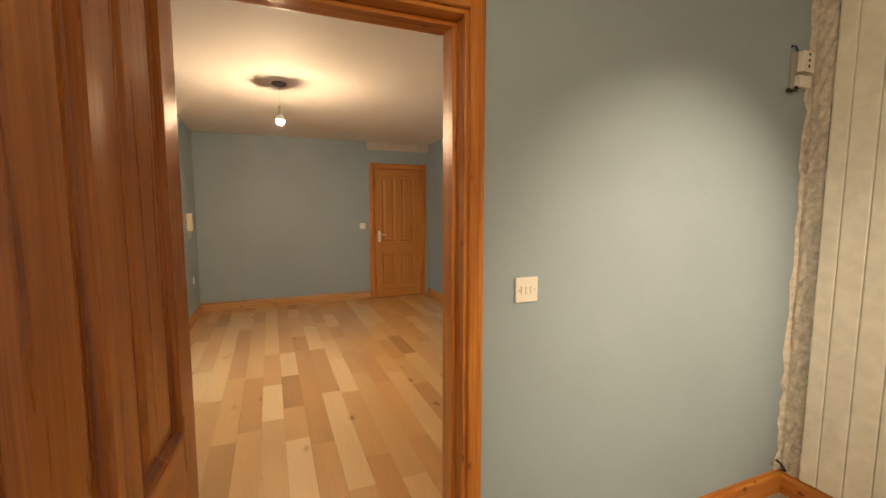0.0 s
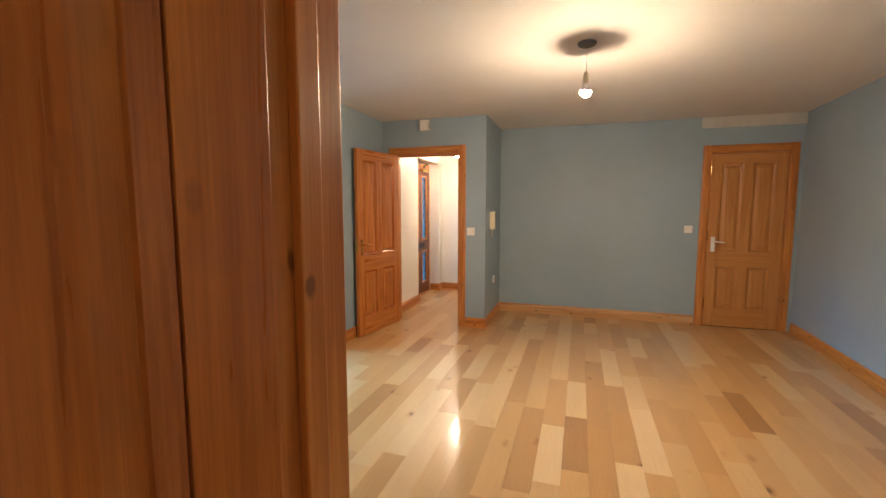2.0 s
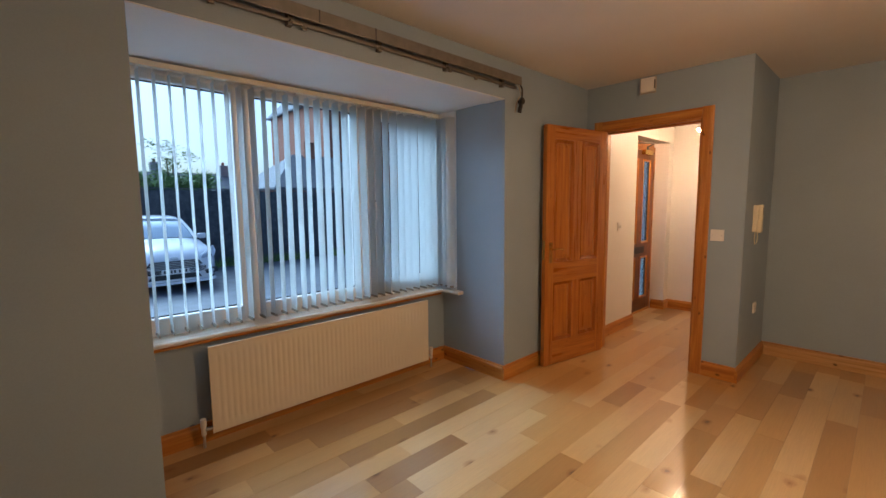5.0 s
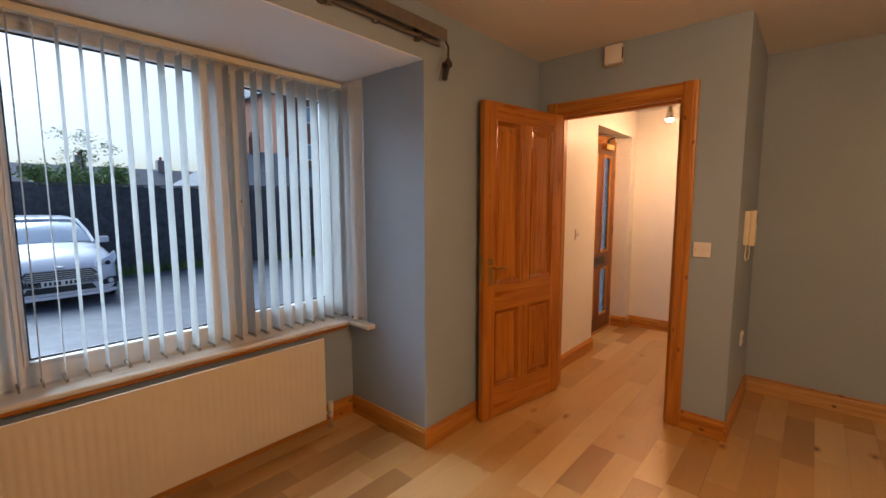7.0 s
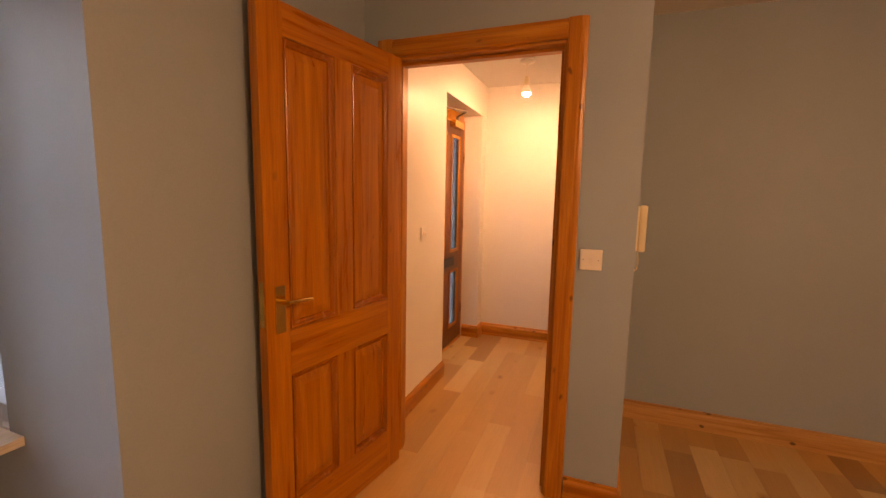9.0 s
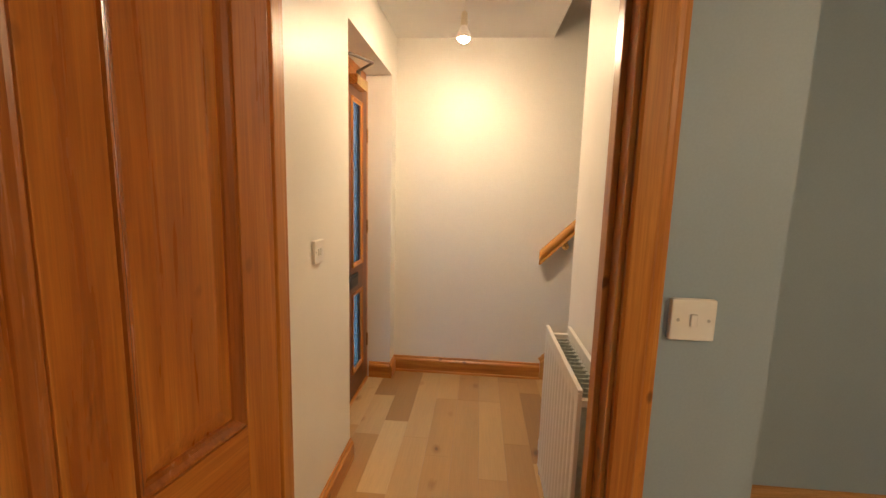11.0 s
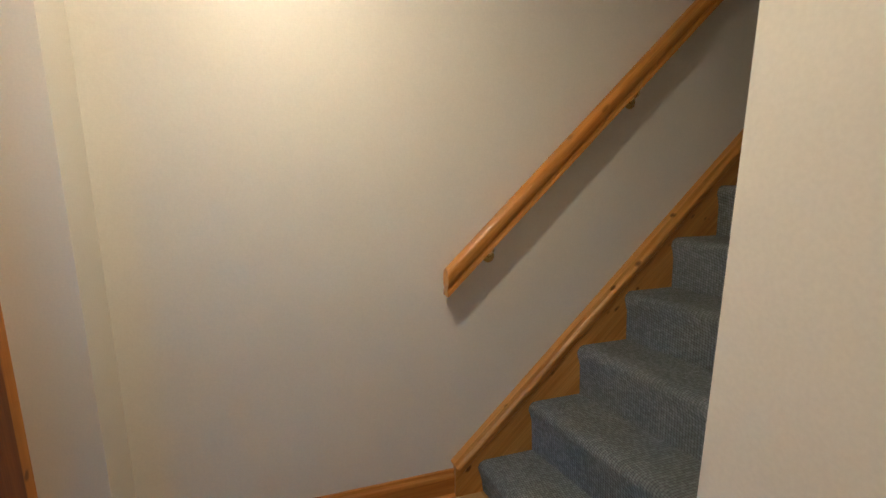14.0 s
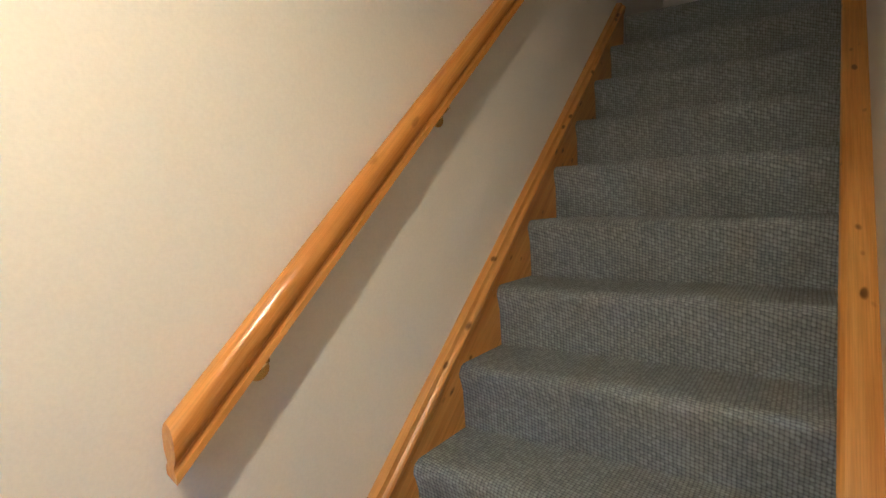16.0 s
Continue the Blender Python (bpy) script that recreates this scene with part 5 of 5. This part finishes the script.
def house(at, size, eave, ridge, label, wall_mat, along_y=True, windows=(), hip=0.0, chimneys=()):
    x, y = at
    lx, ly = size
    h = thing("house", (x, y, GROUND), label, "house")
    part("wall", box((x - lx / 2, y - ly / 2, GROUND), (x + lx / 2, y + ly / 2, eave)), wall_mat, h)
    bm = bmesh.new()
    e = 0.35
    if along_y:
        low = [(x - lx / 2 - e, y - ly / 2 - e), (x + lx / 2 + e, y - ly / 2 - e), (x + lx / 2 + e, y + ly / 2 + e), (x - lx / 2 - e, y + ly / 2 + e)]
        tops = [(x, y - ly / 2 - e + hip), (x, y + ly / 2 + e - hip)]
        b0 = [bm.verts.new((*p, eave - 0.12)) for p in low]
        b1 = [bm.verts.new((*p, eave + 0.02)) for p in low]
        t0 = [bm.verts.new((*p, ridge)) for p in tops]
        bm.faces.new(b0[::-1])
        for k in range(4):
            bm.faces.new((b0[k], b0[(k + 1) % 4], b1[(k + 1) % 4], b1[k]))
        bm.faces.new((b1[0], b1[1], t0[0]))
        bm.faces.new((b1[1], b1[2], t0[1], t0[0]))
        bm.faces.new((b1[2], b1[3], t0[1]))
        bm.faces.new((b1[3], b1[0], t0[0], t0[1]))
    rf = part("roof", bm, SLATE, h)
    for q in chimneys:
        ck = part("chimney", box((x - 0.45, q - 0.4, ridge - 0.5), (x + 0.45, q + 0.4, ridge + 0.95), 0.03), wall_mat, rf)
        part("pot", rod((x, q, ridge + 0.95), (x, q, ridge + 1.3), 0.14, 10), BRICK, ck)
    for yy, z in windows:
        wd = part("window", box((x + lx / 2 - 0.02, yy - 0.55, z), (x + lx / 2 + 0.03, yy + 0.55, z + 1.3)), UPVC, h)
        part("glazing", box((x + lx / 2 + 0.03, yy - 0.47, z + 0.08), (x + lx / 2 + 0.04, yy + 0.47, z + 1.22)), CAR_GLASS, wd)
    return h


house((-52, 9), (8, 26), 2.5, 5.0, "long grey slate-roofed bungalow row beyond the fence", HOUSE, hip=0.5, windows=((4, 0.6), (10, 0.6), (16, 0.6)), chimneys=(0.5, 10.5, 17.0))
house((-31, 17.5), (8, 9), 2.55, 5.2, "grey slate hip-roofed house beyond the fence", BRICK, hip=3.2, windows=((15.5, 0.8), (19, 0.8)), chimneys=(17.0,))
house((-38, 27.0), (12, 15), 10.2, 13.5, "tall red brick house with slate roof", BRICK, hip=2.0, windows=((22, 1.5), (26, 1.5), (30, 1.5), (22, 5.0), (26, 5.0), (30, 5.0), (22, 8.0), (26, 8.0)), chimneys=(21.0,))
house((-60, -14), (8, 16), 2.5, 4.6, "distant grey bungalow beyond the fence", HOUSE, hip=0.5, chimneys=(-10,))


def shrub(name, at, size, leaves, label, seed, spiky=False):
    rg = random.Random(seed)
    s = thing(name, at, label, "bush" if not spiky else "tree")
    o = Vector(at)
    trunk = bmesh.new()
    limbs = []
    for k in range(7):
        tip = o + Vector((rg.uniform(-0.7, 0.7) * size[0], rg.uniform(-0.7, 0.7) * size[1], size[2] * rg.uniform(0.6, 0.95)))
        mid = o + (tip - o) * 0.5 + Vector((rg.uniform(-0.1, 0.1), rg.uniform(-0.1, 0.1), 0.1))
        tube([o, mid, tip], 0.035, 6, trunk)
        limbs += [mid, tip]
    part("trunk", trunk, plain("bark", (0.1, 0.075, 0.05), 0.9) if "bark" not in bpy.data.materials else bpy.data.materials["bark"], s)
    vs, fs = [], []
    clumps = [o + Vector((rg.uniform(-1, 1) * size[0], rg.uniform(-1, 1) * size[1], size[2] * rg.uniform(0.35, 0.95))) for _ in range(26)] + limbs
    for _ in range(leaves):
        c = rg.choice(clumps)
        p = c - o + Vector((rg.gauss(0, 0.17), rg.gauss(0, 0.17), rg.gauss(0, 0.13)))
        u = Vector((rg.uniform(-1, 1), rg.uniform(-1, 1), rg.uniform(-0.6, 0.6))).normalized() * rg.uniform(0.03, 0.06) * (2.2 if spiky else 1)
        w = u.cross(Vector((rg.uniform(-1, 1), rg.uniform(-1, 1), rg.uniform(-1, 1)))).normalized() * 0.022
        i = len(vs)
        vs += [p - u, p + w, p + u, p - w]
        fs.append((i, i + 1, i + 2, i + 3))
    me = bpy.data.meshes.new("leaves")
    me.from_pydata(vs, [], fs)
    me.materials.append(LEAF)
    lv = new("crown", me)
    lv.parent = s
    tagged(lv, kind="stuff")


shrub("garden_bush", (-17.0, 5.3, GROUND), (0.9, 1.7, 2.95), 26000, "leafy green garden bush showing above the fence", 4)
shrub("garden_bush", (-16.5, 2.4, GROUND), (0.6, 0.8, 2.8), 7000, "small green bush behind the fence", 6)
shrub("garden_tree", (-24.0, 6.6, GROUND), (0.7, 0.9, 5.0), 1800, "thin spiky tree behind the bush", 8, True)

# low growth along the foot of the fence
rg = random.Random(31)
vs, fs = [], []
for _ in range(5200):
    y = rg.uniform(-4, 20)
    if noise.noise((y * 0.6, 3.1, 0)) < -0.25:
        continue
    p = Vector((-14.0 + abs(rg.gauss(0, 0.16)), y, GROUND))
    tip = p + Vector((rg.gauss(0, 0.07), rg.gauss(0, 0.07), rg.uniform(0.06, 0.34)))
    i = len(vs)
    vs += [p + Vector((0, -0.014, -0.01)), p + Vector((0, 0.014, -0.01)), tip]
    fs.append((i, i + 1, i + 2))
me = bpy.data.meshes.new("weeds")
me.from_pydata(vs, [], fs)
me.materials.append(LEAF)
tagged(new("weeds", me), "low green weeds along the fence foot", "weeds", "", "stuff")

# ---------------------------------------------------------------- floor planks, piece by piece
rg = random.Random(21)
PW = 0.138
cache = {}


def plank(x, y0, y1, w):
    key = (round(y1 - y0, 3), round(w, 3))
    if key not in cache:
        lx, ly, c = key[1] / 2 - 0.0001, key[0] / 2 - 0.0001, 0.0004
        bm = bmesh.new()
        rings = [[bm.verts.new((sx * (lx - e), sy * (ly - e), z)) for sx, sy in ((-1, -1), (1, -1), (1, 1), (-1, 1))] for e, z in ((0.0, -0.012), (0.0, -0.0012), (c, 0.0))]
        for a, b in zip(rings, rings[1:]):
            for k in range(4):
                bm.faces.new((a[k], a[(k + 1) % 4], b[(k + 1) % 4], b[k]))
        bm.faces.new(rings[-1])
        me = bpy.data.meshes.new("plank")
        bmesh.ops.recalc_face_normals(bm, faces=bm.faces)
        bm.to_mesh(me)
        bm.free()
        me.materials.append(OAK)
        cache[key] = me
    ob = new("plank", cache[key])
    ob.location = (x + w / 2, (y0 + y1) / 2, 0.0)
    ob.rotation_euler = (radians(rg.gauss(0, 0.03)), radians(rg.gauss(0, 0.16)), 0)
    ob.parent = floor


def run(x, w, a, b):
    y = a - rg.choice((0.0, 0.2, 0.35, 0.5, 0.7))
    while y < b:
        ln = rg.choice((0.45, 0.6, 0.6, 0.75, 0.9, 1.05, 1.2))
        p, q = max(y, a), min(y + ln, b)
        if q - p > 0.05:
            plank(x, p, q, w)
        y += ln


x = -2.604
while x < 2.70:
    w = PW
    mid = x + w / 2
    if mid < -2.09:
        run(x, w, BAY0 + 0.001, BAY1 - 0.001)
    elif mid < XL:
        run(x, w, BAY0 + 0.001, BAY1 - 0.001)
        run(x, w, 6.70, 7.735)
    elif mid < -0.73:
        run(x, w, 1.57, HE)
    else:
        run(x, w, 1.57, YF)
        if mid < -0.6:
            run(x, w, 6.83, HE)
    x += w
